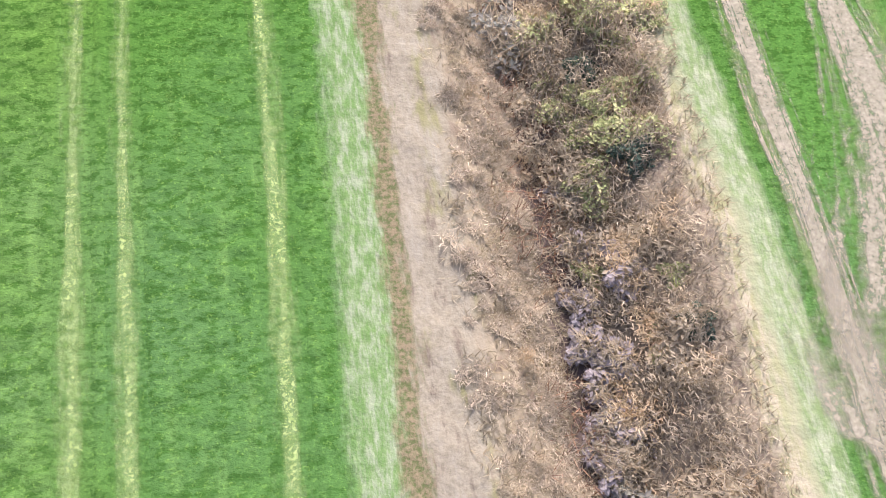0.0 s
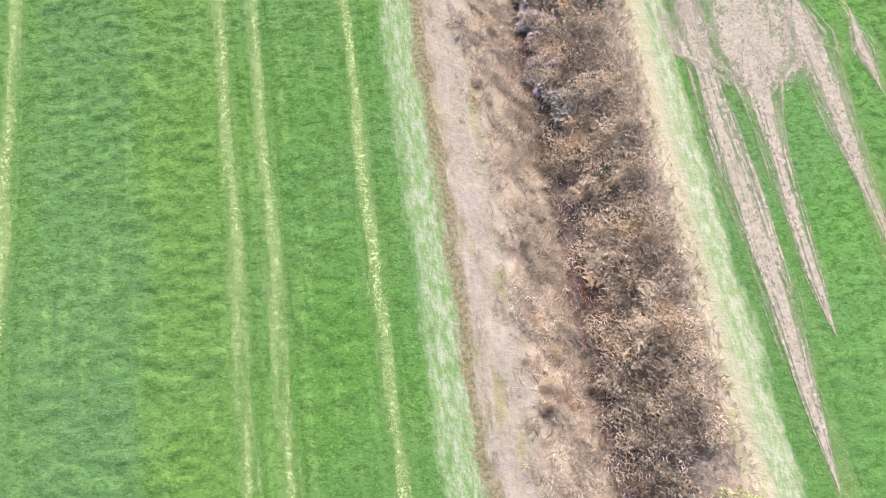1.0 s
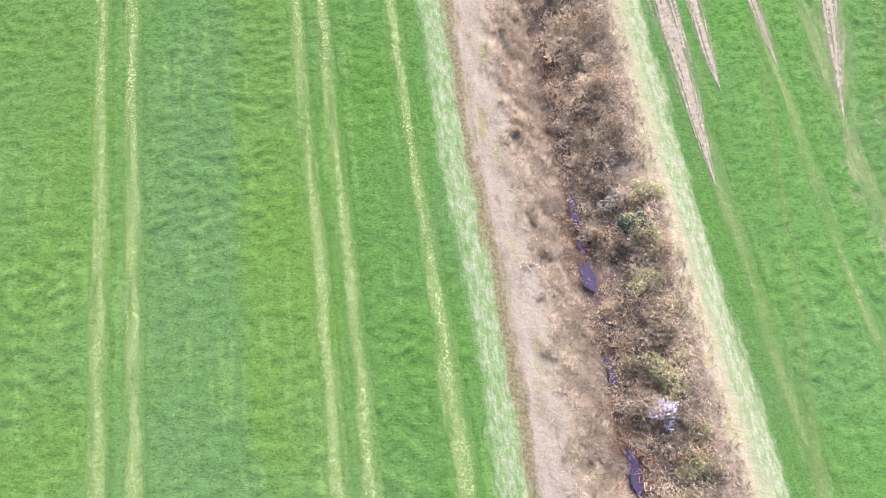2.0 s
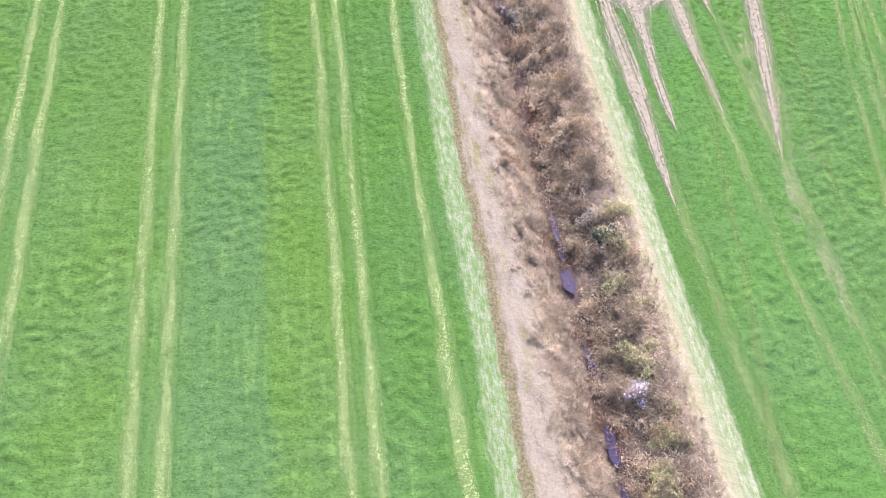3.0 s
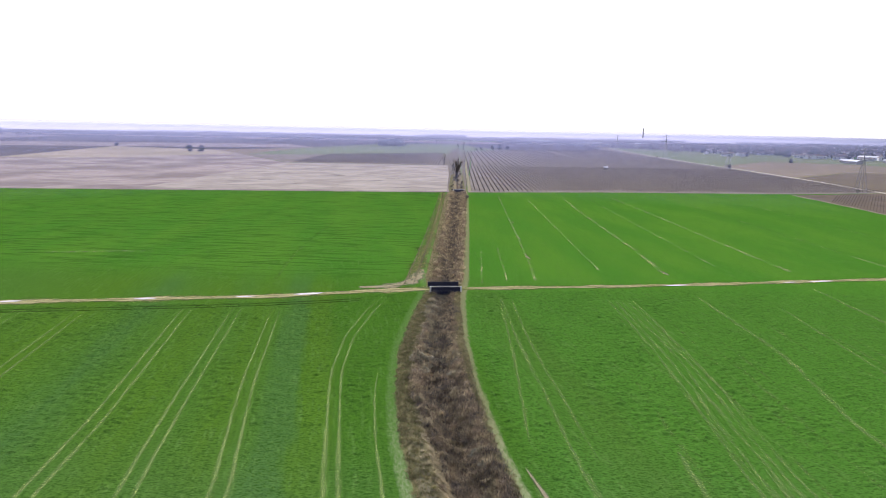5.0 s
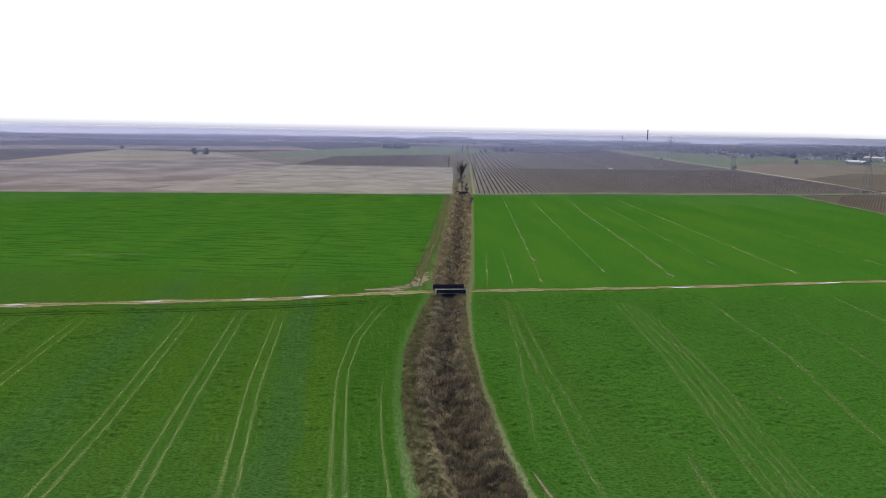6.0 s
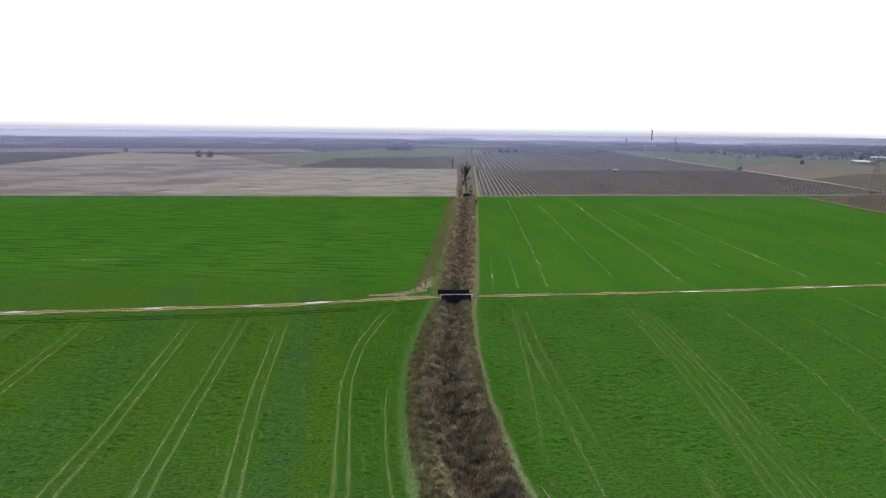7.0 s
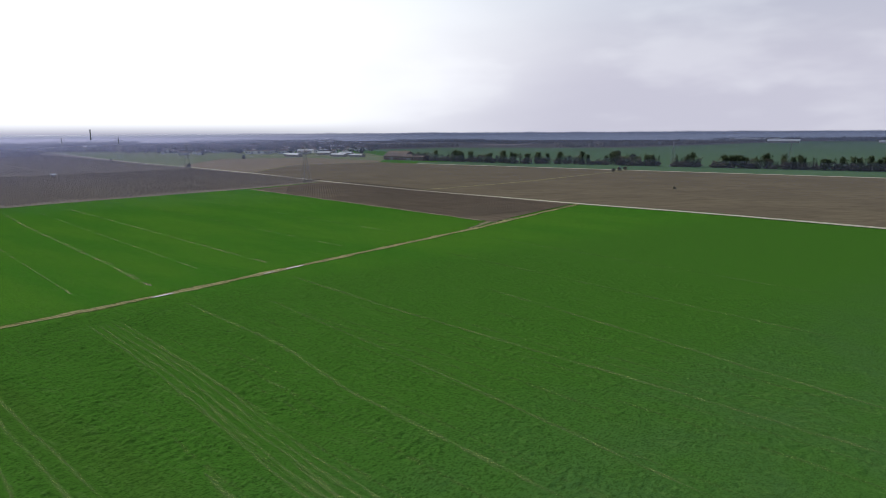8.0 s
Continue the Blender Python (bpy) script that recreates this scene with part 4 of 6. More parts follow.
# ---- ditch plants ----
def straw():
    rng = np.random.default_rng(11)
    lots = []
    # west bank: long bleached grass, matted and leaning
    n = 62000
    y = rng.uniform(-80, 119, n)
    f = rng.beta(2.0, 1.3, n)
    l, c = LEFT(y), CHANNEL(y)
    x = l + 1.7 + f * (c - l - 1.6)
    clump = np.sin(x * 2.3 + 1.7 * np.sin(y * 1.1)) * np.sin(y * 1.9 + np.sin(x * 1.3))
    keep = rng.random(n) < np.clip(0.45 + 0.6 * clump, 0.05, 1)
    keep &= rng.random(n) < np.interp(y, [-80, 14, 22, 119], [1, 1, 0.7, 0.7])
    x, y = x[keep], y[keep]
    lots.append(blades(rng, np.stack([x, y, height(x, y)], 1), 0.36, 0.035, 0.85, 3))
    # east bank edge
    n = 9000
    y = rng.uniform(-80, 119, n)
    x = RIGHT(y) + rng.uniform(-1.2, 0.8, n)
    lots.append(blades(rng, np.stack([x, y, height(x, y)], 1), 0.34, 0.03, 0.65, 3))
    # beyond the bridge
    n = 14000
    y = rng.uniform(127, 388, n)
    x = LEFT(y) + rng.uniform(0.0, 1.0, n) * (RIGHT(y) - LEFT(y))
    lots.append(blades(rng, np.stack([x, y, height(x, y)], 1), 0.75, 0.07, 0.6, 2))
    v, t = joined(lots)
    tagged(new("dry_grass", array_mesh("dry_grass", v, t, M_STRAW)), "bleached matted dry grass on the ditch banks", "grass", kind="stuff")
    # pale tussocks on the west bank, thickest toward the channel
    n, m = 2600, 64
    y = rng.uniform(-82, 100, n)
    f = rng.beta(2.6, 1.2, n)
    x = LEFT(y) + 1.6 + f * (CHANNEL(y) - LEFT(y) - 2.1)
    size = rng.uniform(0.5, 1.15, n)
    fx, fy, fs = np.repeat(x, m), np.repeat(y, m), np.repeat(size, m)
    fx, fy = fx + rng.normal(0, 0.15, n * m) * fs, fy + rng.normal(0, 0.15, n * m) * fs
    v, t = blades(rng, np.stack([fx, fy, height(fx, fy) + 0.05], 1), 0.32 * fs, 0.036, 0.7, 1)
    tagged(new("grass_tussocks", array_mesh("grass_tussocks", v, t, M_TUSSOCK)), "cream tussocks of dead grass on the bank", "grass", kind="stuff")
    # reeds along the bed
    n = 11000
    y = rng.uniform(-80, 119, n)
    keep = rng.random(n) < np.clip(0.3 + 0.5 * np.sin(y * 0.8) * np.sin(y * 0.23) + np.interp(y, [-80, 20, 28, 60, 75], [0, 0, 0.35, 0.35, 0]), 0.05, 1)
    y = y[keep]
    x = CHANNEL(y) + rng.normal(0, 0.55, len(y)) + np.where(rng.random(len(y)) < 0.5, 0.6, -0.7)
    v, t = blades(rng, np.stack([x, y, height(x, y)], 1), 0.8, 0.035, 0.5, 3)
    tagged(new("dry_reeds", array_mesh("dry_reeds", v, t, M_RUST)), "rusty dry reeds beside the ditch water", "reeds", kind="stuff")


straw()


def bush(name, label, category, seed, R, H, canes, leaves, leaf_mat, cane_mat=None, leaf_size=0.1, group="", low=0.15, width=0.032):
    """A sprawling shrub: bent canes from the root and leaves over an uneven dome."""
    g = random.Random(seed)
    top = base(name, label, category, group)
    lob = [(g.uniform(0, 6.28), g.uniform(0.12, 0.3), k) for k in (2, 3, 5)]

    def reach(a):
        return R * (1 + sum(s * math.sin(k * a + p) for p, s, k in lob))

    stems = Pieces()
    for _ in range(canes):
        a = g.uniform(0, 2 * math.pi)
        r = reach(a) * math.sqrt(g.uniform(0.05, 1.0))
        x0, y0 = g.gauss(0, 0.3 * R), g.gauss(0, 0.3 * R)
        x1, y1 = r * math.cos(a), r * math.sin(a)
        zt = H * (1 - 0.6 * (r / R) ** 2 * g.random()) * g.uniform(0.55, 1.1)
        bend = g.uniform(-0.3, 0.3)
        mx, my = 0.5 * (x0 + x1) - bend * y1, 0.5 * (y0 + y1) + bend * x1
        stems.ribbon([(x0, y0, -0.1), (mx, my, zt), (x1, y1, max(0.05, zt * g.uniform(0.2, 0.95))), (x1 * 1.12 + g.gauss(0, 0.1), y1 * 1.12 + g.gauss(0, 0.1), max(0.02, zt * g.uniform(0.0, 0.9)))], width * g.uniform(0.6, 1.5))
    part("tangle", stems, cane_mat or M_CANE, top)
    crown = Pieces()
    for _ in range(leaves):
        a = g.uniform(0, 2 * math.pi)
        q = g.random() ** 0.45
        r = reach(a) * q
        x, y = r * math.cos(a), r * math.sin(a)
        z = H * (1 - 0.75 * q * q) * g.uniform(low, 1.05) * (0.85 + 0.3 * math.sin(3.1 * x + seed) * math.sin(2.7 * y))
        s = leaf_size * g.uniform(0.6, 1.5)
        b, e = g.uniform(0, 6.28), g.uniform(-0.7, 0.7)
        dx, dy, dz = s * math.cos(b), s * math.sin(b), s * e
        crown.add([(x - dx, y - dy, z - dz), (x - 0.5 * dy, y + 0.5 * dx, z + 0.1 * s), (x + dx, y + dy, z + dz), (x + 0.5 * dy, y - 0.5 * dx, z + 0.1 * s)], [(0, 1, 2, 3)])
    part("foliage", crown, leaf_mat, top)
    return top


def scatter(kinds, spots, seed):
    """Copies of the shrubs at spots (x, y, size); the first of each kind stands at its first spot."""
    g = random.Random(seed)
    used = {}
    for x, y, s in spots:
        k = g.choice(kinds)
        z = float(height(np.array(x), np.array(y)))
        m = pose(x, y, z, 0, 0, g.uniform(0, 360)) @ Matrix.Diagonal((s, s, s * g.uniform(0.8, 1.2), 1))
        if k in used:
            o = copy_thing(k, m)
        else:
            used[k] = True
            k.matrix_basis = m


BR = "brambles along the ditch"
BRAMBLE = [bush("bramble_bush", "leafless brown bramble tangle in the ditch", "bramble", 31 + i, 1.0 + 0.15 * (i % 3), 0.85 + 0.12 * (i % 4), 140, 380, M_DEAD if i % 2 else M_CANE, group=BR) for i in range(6)]
RUSTY = [bush("rusty_bramble", "rust-brown leafless bramble tangle in the ditch", "bramble", 41 + i, 1.0 + 0.15 * i, 1.0, 140, 380, M_RUSTY, M_RUSTY, group=BR) for i in range(3)]
OLIVE = [bush("leafy_bramble", "bramble with yellow-green leaves on the ditch bank", "bramble", 51 + i, 0.85 + 0.15 * i, 0.8 + 0.15 * i, 110, 1000, M_OLIVE, group=BR, leaf_size=0.075) for i in range(3)]
GREY = [bush("grey_bramble", "bramble with dull grey-green winter leaves", "bramble", 61 + i, 1.0 + 0.1 * i, 0.95, 130, 650, M_GREYLEAF, group=BR) for i in range(3)]
PURPLE = [bush("grey_dry_bush", "grey bleached twiggy bush in the ditch", "bush", 71 + i, 0.75, 0.8, 230, 380, leaf("bleached_leaves", (0.39, 0.35, 0.30), (0.26, 0.225, 0.195), 0.4, 0.3), group=BR) for i in range(2)]


DARK = [bush("dark_bramble", "dark grey leafless bramble tangle in the ditch", "bramble", 81 + i, 1.05 + 0.15 * i, 1.1 + 0.15 * i, 170, 420, M_GREYTWIG, M_GREYTWIG, group=BR, width=0.04) for i in range(3)]


def ditch_spots():
    g = random.Random(77)
    plain, olive, grey, purple, dark = [], [], [], [], []
    y = -78.0
    while y < 116:
        c, r, l = float(CHANNEL(y)), float(RIGHT(y)), float(LEFT(y))
        lo = float(np.interp(y, [-78, 6, 16, 28, 45, 65], [c + 0.7, c + 0.7, c - 0.4, c - 1.4, l + 2.9, l + 2.3]))
        for _ in range(3 if y < 20 or y > 62 else 4):
            x = g.uniform(lo, r - 1.1)
            yy = y + g.uniform(-0.9, 0.9)
            s = g.uniform(0.65, 1.15)
            p = g.random()
            if 9 < y < 20 and x > c + 1.2 and p < 0.5 or -42 < y < -21 and x > r - 2.4 and p < 0.6:
                olive.append((x, yy, s * 0.9))
            elif y > 24 and p < (0.35 if y < 52 else 0.75) and abs(x - c) < 2.6 or y < 24 and abs(x - c - 0.9) < 0.7 and p < 0.3:
                dark.append((x, yy, s * (1.0 if y > 24 else 0.6)))
            elif (26 < y < 36 or 60 < y) and p < 0.5 or p < 0.06:
                grey.append((x, yy, s))
            elif 1 < y < 9 and x < c + 2.4:
                purple.append((x, yy, s))
            else:
                plain.append((x, yy, s))
        y += 1.75
    # a few low tangles on the west bank
    for _ in range(44):
        y = g.uniform(-70, 30)
        c, l = float(CHANNEL(y)), float(LEFT(y))
        plain.append((g.uniform(l + 0.45 * (c - l), c - 0.4), y, g.uniform(0.22, 0.5)))
    return plain, olive, grey, purple, dark


P_PLAIN, P_OLIVE, P_GREY, P_PURPLE, P_DARK = ditch_spots()
scatter(BRAMBLE, [p for i, p in enumerate(P_PLAIN) if p[1] < 26 or i % 2], 1)
scatter(RUSTY, [p for i, p in enumerate(P_PLAIN) if p[1] >= 26 and i % 2 == 0], 6)
P_OLIVE += [(x, y, 1.0) for x, y in ((3.1, 17.0), (4.9, 15.9), (4.1, 14.1), (5.9, 14.0), (6.5, 12.8), (5.1, 13.0), (2.4, 17.4), (6.2, 16.5), (3.6, 15.3), (5.4, 17.6), (6.9, 15.2), (4.4, 18.4), (7.0, 17.8), (5.2, 7.8), (7.8, 7.6), (7.3, 5.4))]
P_OLIVE += [(x, y, 0.7) for x, y in ((14.4, -23.4), (14.9, -24.8), (15.5, -27.2), (16.1, -28.4), (16.2, -30.2), (16.9, -32.6), (17.2, -34.2), (15.9, -25.7), (14.0, -18.8), (13.6, -29.0))]
scatter(OLIVE, P_OLIVE, 2)
scatter(GREY, P_GREY, 3)
scatter(DARK, P_DARK, 5)
P_PURPLE += [(x, y, 1.0) for x, y in ((4.3, 10.9), (5.0, 6.5), (5.7, 4.1), (5.8, 2.7), (5.9, 1.2), (4.9, 8.9), (5.2, 5.2))]
scatter(PURPLE, P_PURPLE, 4)
o = bush("evergreen_shrub", "dense dark evergreen shrub on the ditch bank", "shrub", 91, 0.95, 1.3, 60, 1500, M_DARKLEAF, leaf_size=0.08)
o.matrix_basis = pose(13.7, -21.0, float(height(np.array(13.7), np.array(-21.0))))
for x, y, s in ((6.5, 12.0, 0.8), (8.3, 5.9, 0.6), (9.0, -3.8, 0.5), (4.9, 15.7, 0.7)):
    copy_thing(o, pose(x, y, float(height(np.array(x), np.array(y))), 0, 0, 70 * x) @ Matrix.Diagonal((s, s, s * 0.8, 1)))["label"] = "small dark evergreen shrub among brambles"
o = bush("blossoming_shrub", "shrub covered in white spring blossom", "shrub", 95, 0.85, 1.3, 130, 620, M_BLOSSOM, leaf_size=0.065, low=0.35)
o.matrix_basis = pose(15.3, -31.6, float(height(np.array(15.3), np.array(-31.6))), 0, 0, 30)


def thicket():
    """The brambles farther on, too many to count."""
    rng = np.random.default_rng(21)
    for name, mat_, n, y0, y1, label in (("bramble_litter", M_CANE, 760, -82, 60, "low brown bramble tangle covering the ditch bank"), ("leaf_litter", M_DEAD, 420, -82, 60, "brown dead weeds among the brambles"), ("mid_thicket", M_RUSTY, 420, 22, 62, "dense brown bramble thicket filling the ditch"), ("mid_cane_thicket", M_GREYTWIG, 420, 22, 62, "tangled grey-brown canes filling the ditch"),
                                         ("bramble_thicket", M_GREYTWIG, 420, 52, 119, "dense brown bramble thicket filling the ditch"), ("dead_leaf_thicket", M_RUSTY, 420, 58, 119, "brown dead leaves over the bramble thicket"),
                                         ("dry_leaf_thicket", M_DEAD, 300, 30, 112, "tan dead leaves caught in the brambles"), ("leafy_thicket", M_GREYLEAF, 210, 66, 119, "grey-green winter bramble leaves in the ditch"), ("far_bramble_thicket", M_RUSTY, 700, 126, 398, "brown bramble thicket beyond the bridge"),
                                         ("far_twig_thicket", M_GREYTWIG, 420, 126, 398, "dark grey twiggy thicket beyond the bridge"), ("far_leaf_thicket", M_DEAD, 420, 126, 398, "brown leafy thicket beyond the bridge")):
        yc = rng.uniform(y0, y1, n)
        l, r = LEFT(yc) + 1.9, RIGHT(yc) - 0.4
        l = np.where(yc > 125, CHANNEL(yc) - 3.6, np.maximum(l, np.interp(yc, [20, 30, 48, 65], [-0.4, -1.4, -3.6, -9]) + CHANNEL(yc)))
        if y1 == 60:
            l = np.interp(yc, [-82, 18, 32, 60], [0, 0, 1, 1]) * (l - CHANNEL(yc) - 0.25) + CHANNEL(yc) + 0.25
            r = r - 0.2
        if y1 < 121:
            l, r = l + np.interp(yc, [45, 62, 90, 119], [0, 0.9, 1.5, 1.5]), r - np.interp(yc, [45, 62, 119], [0, 0.5, 1.2])
        xc = l + rng.random(n) * (r - l)
        if mat_ is M_GREYTWIG and "mid" not in name:
            xc = CHANNEL(yc) + rng.normal(0, 1.1, n)
        if "leafy" in name:
            xc = l + rng.beta(1.5, 2.5, n) * (r - l)
        size = rng.uniform(0.5, 1.45, n)
        m = 95 if y1 == 60 else (70 if y1 < 121 else 55)
        k = n * m
        a, q = rng.uniform(0, 2 * np.pi, k), rng.random(k) ** 0.5
        s = np.repeat(size, m)
        x, y = np.repeat(xc, m) + s * q * np.cos(a), np.repeat(yc, m) + s * q * np.sin(a)
        z = height(x, y) + s * 0.95 * (1 - 0.7 * q * q) * rng.uniform(0.0, 1.0, k)
        if y0 > 121:
            keep = (y > 126.8) & (y < 398)
        else:
            keep = (y < 118.2 + 0.17 * (x + 12))
        far = 1.0 if y1 < 121 else 2.2
        coarse = 1.0 if y1 == 60 else 1.7
        v, t = blades(rng, np.stack([x, y, z], 1)[keep], 0.34 * (far ** 0.5) * coarse ** 0.7, 0.05 * far * coarse, 0.6, 1)
        tagged(new(name, array_mesh(name, v, t, mat_)), label, "brambles", kind="stuff")


thicket()


# ---- bridge ----
def bridge(name, label, x, y, turn, length, depth, panels, tall):
    top = base(name, label, "bridge", at=pose(x, y, 0, 0, 0, turn))
    hx, hy = length / 2, depth / 2
    part("deck", Pieces().block(-hx, -hy, -0.45, hx, hy, 0.10, 0.04), M_ROAD_SOLID, top, "earth-covered concrete deck")
    for s in (-1, 1):
        part("abutment", Pieces().block(s * hx - 0.35, -hy + 0.05, -2.2, s * hx + 0.35, hy - 0.05, -0.45, 0.05), M_CONCRETE, top, "grey concrete abutment")
        part("edge_beam", Pieces().block(-hx, s * hy - 0.18, -0.75, hx, s * hy + 0.18, 0.14, 0.03), M_NAVY, top)
        wall = part("parapet", Pieces().box(-hx, s * hy - 0.03, 0.16, hx, s * hy + 0.03, 0.28), M_NAVY, top, "dark navy sheet-metal parapet")
        w = 2 * hx / panels
        for i in range(panels):
            a = -hx + i * w
            part("panel", Pieces().block(a + 0.03, s * hy - 0.022, 0.24, a + w - 0.03, s * hy + 0.022, tall - 0.05, 0.01), M_NAVY, wall)
        for i in range(panels + 1):
            a = -hx + i * w
            part("post", Pieces().block(a - 0.05, s * hy - 0.05, 0.1, a + 0.05, s * hy + 0.05, tall, 0.012), M_NAVY, wall)
        part("top_rail", Pieces().block(-hx - 0.05, s * hy - 0.05, tall - 0.02, hx + 0.05, s * hy + 0.05, tall + 0.05, 0.015), M_PALE_RAIL if s < 0 else M_NAVY, top, "whitish top rail" if s < 0 else "")
        for e in (-1, 1):
            part("end_post", Pieces().block(e * (hx + 0.22) - 0.16, s * hy - 0.16, -0.6, e * (hx + 0.22) + 0.16, s * hy + 0.16, tall + 0.1, 0.03), M_PALE_RAIL if s < 0 else M_NAVY, top, "whitewashed end post" if s < 0 else "")
    return top


M_ROAD_SOLID = surface("trodden_earth", (0.40, 0.33, 0.25), (0.28, 0.23, 0.165), 1.5, 0.95, 0.4)
bridge("farm_bridge", "small farm bridge with dark parapets over the ditch", -9.35, 122.4, 11.0, 7.1, 5.7, 7, 1.15)
bridge("ditch_culvert", "low dark footbridge across the far ditch", -20.3, 401.3, 18.0, 7.0, 4.0, 5, 0.9)


# ---- far fields ----
def field(name, points, material, label, z=0.12):
    me = Pieces().add([(x, y, z) for x, y in points], [tuple(range(len(points)))]).mesh(name, material)
    return tagged(new(name, me), label, "field", kind="structure")


field("plain_west", [(-4700, -580), (-800, 226), (-520, 638), (-615, 1047), (-424, 1000), (-337, 1206), (-258, 1648), (-83, 1774), (-150, 4800), (-4700, 4800)], F_VINE_DARK, "dark distant vineyards and ploughland", 0.10)
field("plain_north", [(-83, 1774), (-38, 1200), (15, 1330), (205, 1434), (288, 1770), (560, 1500), (900, 1380), (1158, 1366), (1435, 1002), (2700, 1152), (3000, -400), (4700, -400), (4700, 4800), (-150, 4800)], F_VINE_DARK, "dark distant fields and woodland floor", 0.10)
field("ditch_margin", [(-25.5, 388), (-26.5, 400), (-34.5, 560), (-43, 709), (-65, 1086), (-88, 1086), (-52, 709)], F_DITCH, "dry weedy margin along the far ditch", 0.13)
field("ditch_margin", [(-15, 392), (-24.5, 560), (-59, 1198), (-36, 1198)], F_DITCH, "dry weedy margin along the far ditch", 0.13)
field("meadow_strip", [(-26, 560), (-37, 560), (-60, 705), (-96, 1084), (-84, 1330), (30, 1345), (-35, 1190)], F_MEADOW, "pale rough grass around the far ditch", 0.106)
field("ditch_margin", [(-26, 560), (-37, 560), (-52, 705), (-76, 1084), (-84, 1330), (-66, 1332), (-54, 1084)], F_DITCH, "dry weedy ground around the far ditch", 0.112)
field("meadow_strip", [(-92, 1322), (10, 1325), (-36, 1500), (-82, 1776), (-105, 1600)], F_MEADOW, "pale green meadow beyond the far ditch", 0.107)
field("tilled_field", [(-25, 388.5), (-163, 360.5), (-288, 335), (-800, 228), (-520, 638), (-615, 1047), (-424, 1000), (-221, 686), (-52, 709)], F_TILLED, "bare pinkish tilled field in rough clods", 0.12)
field("bleached_field", [(-27.2, 394.9), (-136.4, 374.9), (-213.3, 361.2), (-217.1, 505.0), (-221.3, 607.1), (-219, 684), (-47, 706), (-36.5, 560)], F_BLEACHED, "bleached pale bare field with weedy patches", 0.18)
field("meadow_west", [(-424, 998), (-338, 1205), (-331, 863), (-222, 687)], F_TAN, "tan fallow strip between bare fields", 0.135)
field("stubble_field", [(-520, 640), (-614, 1045), (-425, 998), (-350, 880), (-420, 700)], F_STUBBLE, "tan stubble field at a track's edge", 0.18)
field("vineyard_west", [(-52, 710), (-221, 688), (-330, 862), (-213, 934), (-88, 1086)], F_VINE, "pale soil of a pruned vineyard", 0.16)
field("meadow_west", [(-337, 1206), (-258, 1648), (-83, 1774), (-70, 1042), (-88, 1087), (-213, 935), (-330, 863)], F_MEADOW, "pale green far meadow", 0.14)
field("vineyard_north", [(-13.5, 391), (81, 420), (209, 446), (293, 479), (287, 666), (273, 1035), (287, 1770), (205, 1432), (15, 1328), (-36, 1198)], F_VINE, "pale soil of a large pruned vineyard", 0.16)
field("vineyard_corner", [(205, 434), (212, 187.5), (299, 216), (293, 477)], F_CORNER, "brown soil of a narrow vineyard corner", 0.16)
field("brown_field", [(338, -260), (322, 64), (318, 136), (306, 215), (292, 346), (289, 480), (293, 640), (400, 760), (530, 760), (541, 686), (605, 397), (654, 179), (740, -260)], F_BROWN, "brown winter vineyard beyond the gravel road", 0.16)
field("tan_field", [(293, 640), (289, 860), (420, 1050), (540, 1000), (560, 800), (530, 762), (400, 762)], F_TAN, "tan fallow field strip", 0.15)
field("meadow_north", [(289, 862), (277, 1035), (289, 1768), (560, 1498), (760, 1150), (640, 900), (560, 802), (541, 1002), (420, 1054)], F_MEADOW, "pale green meadow beside the gravel road", 0.14)
field("wheat_strip", [(541, 688), (607, 399), (656, 181), (745, -260), (840, -260), (742, 205), (700, 400), (640, 600), (575, 730)], F_GREEN, "strip of green wheat before a hedgerow", 0.20)
field("wheat_far", [(590, 800), (642, 602), (702, 400), (746, 205), (845, -300), (2950, -300), (2690, 1148), (1436, 1000), (1156, 1364), (900, 1376), (800, 1100)], F_GREEN, "wide far field of green wheat", 0.17)
g = random.Random(404)
for i in range(60):
    a, d = radians(g.uniform(-58, 62)), g.uniform(1250, 3300)
    cx, cy = d * math.sin(a), d * math.cos(a)
    if -640 < cx < 800 and cy < 1950 or cx > 250 and cy < 1500 or cy < 1100:
        continue
    w, h, t = g.uniform(120, 420), g.uniform(60, 200), radians(g.choice((8, 14, -20, 30)))
    q = [(cx + u * w * math.cos(t) - v * h * math.sin(t), cy + u * w * math.sin(t) + v * h * math.cos(t)) for u, v in ((-1, -1), (1, -1), (1, 1), (-1, 1))]
    m_, lab = g.choice(((F_MEADOW, "pale green field far across the plain"), (F_TAN, "tan fallow field far across the plain"), (F_TILLED, "pinkish bare field far across the plain")))
    if cx < -250 and m_ is F_MEADOW:
        m_, lab = F_TILLED, "pinkish bare field far across the plain"
    field("far_field", q, m_, lab, 0.22 + 0.01 * i)

lane("gravel_road", [(345, -300), (327, -60), (318, 64), (313, 136), (301, 215), (288, 346), (285, 480), (289, 600), (287, 740), (284, 850), (274, 1035), (280, 1400), (287, 1770), (300, 2300)], 6.2, M_WHITE_ROAD, "pale straight gravel road between fields", "road", 0.30, spacing=10)
lane("farm_track", [(290, 349), (340, 351), (398, 356), (500, 378), (601, 401)], 4.6, M_ROAD, "earth track into the brown vineyard", "track", 0.28, spacing=6)
lane("farm_track", [(540, 686), (604, 397), (654, 179), (745, -280)], 9.0, M_WHITE_ROAD, "earth track along the wheat strip", "track", 0.30, spacing=10)
lane("farm_track", [(560, 800), (530, 763), (400, 763), (290, 640)], 4.0, M_ROAD, "earth track toward the farm sheds", "track", 0.30, spacing=10)
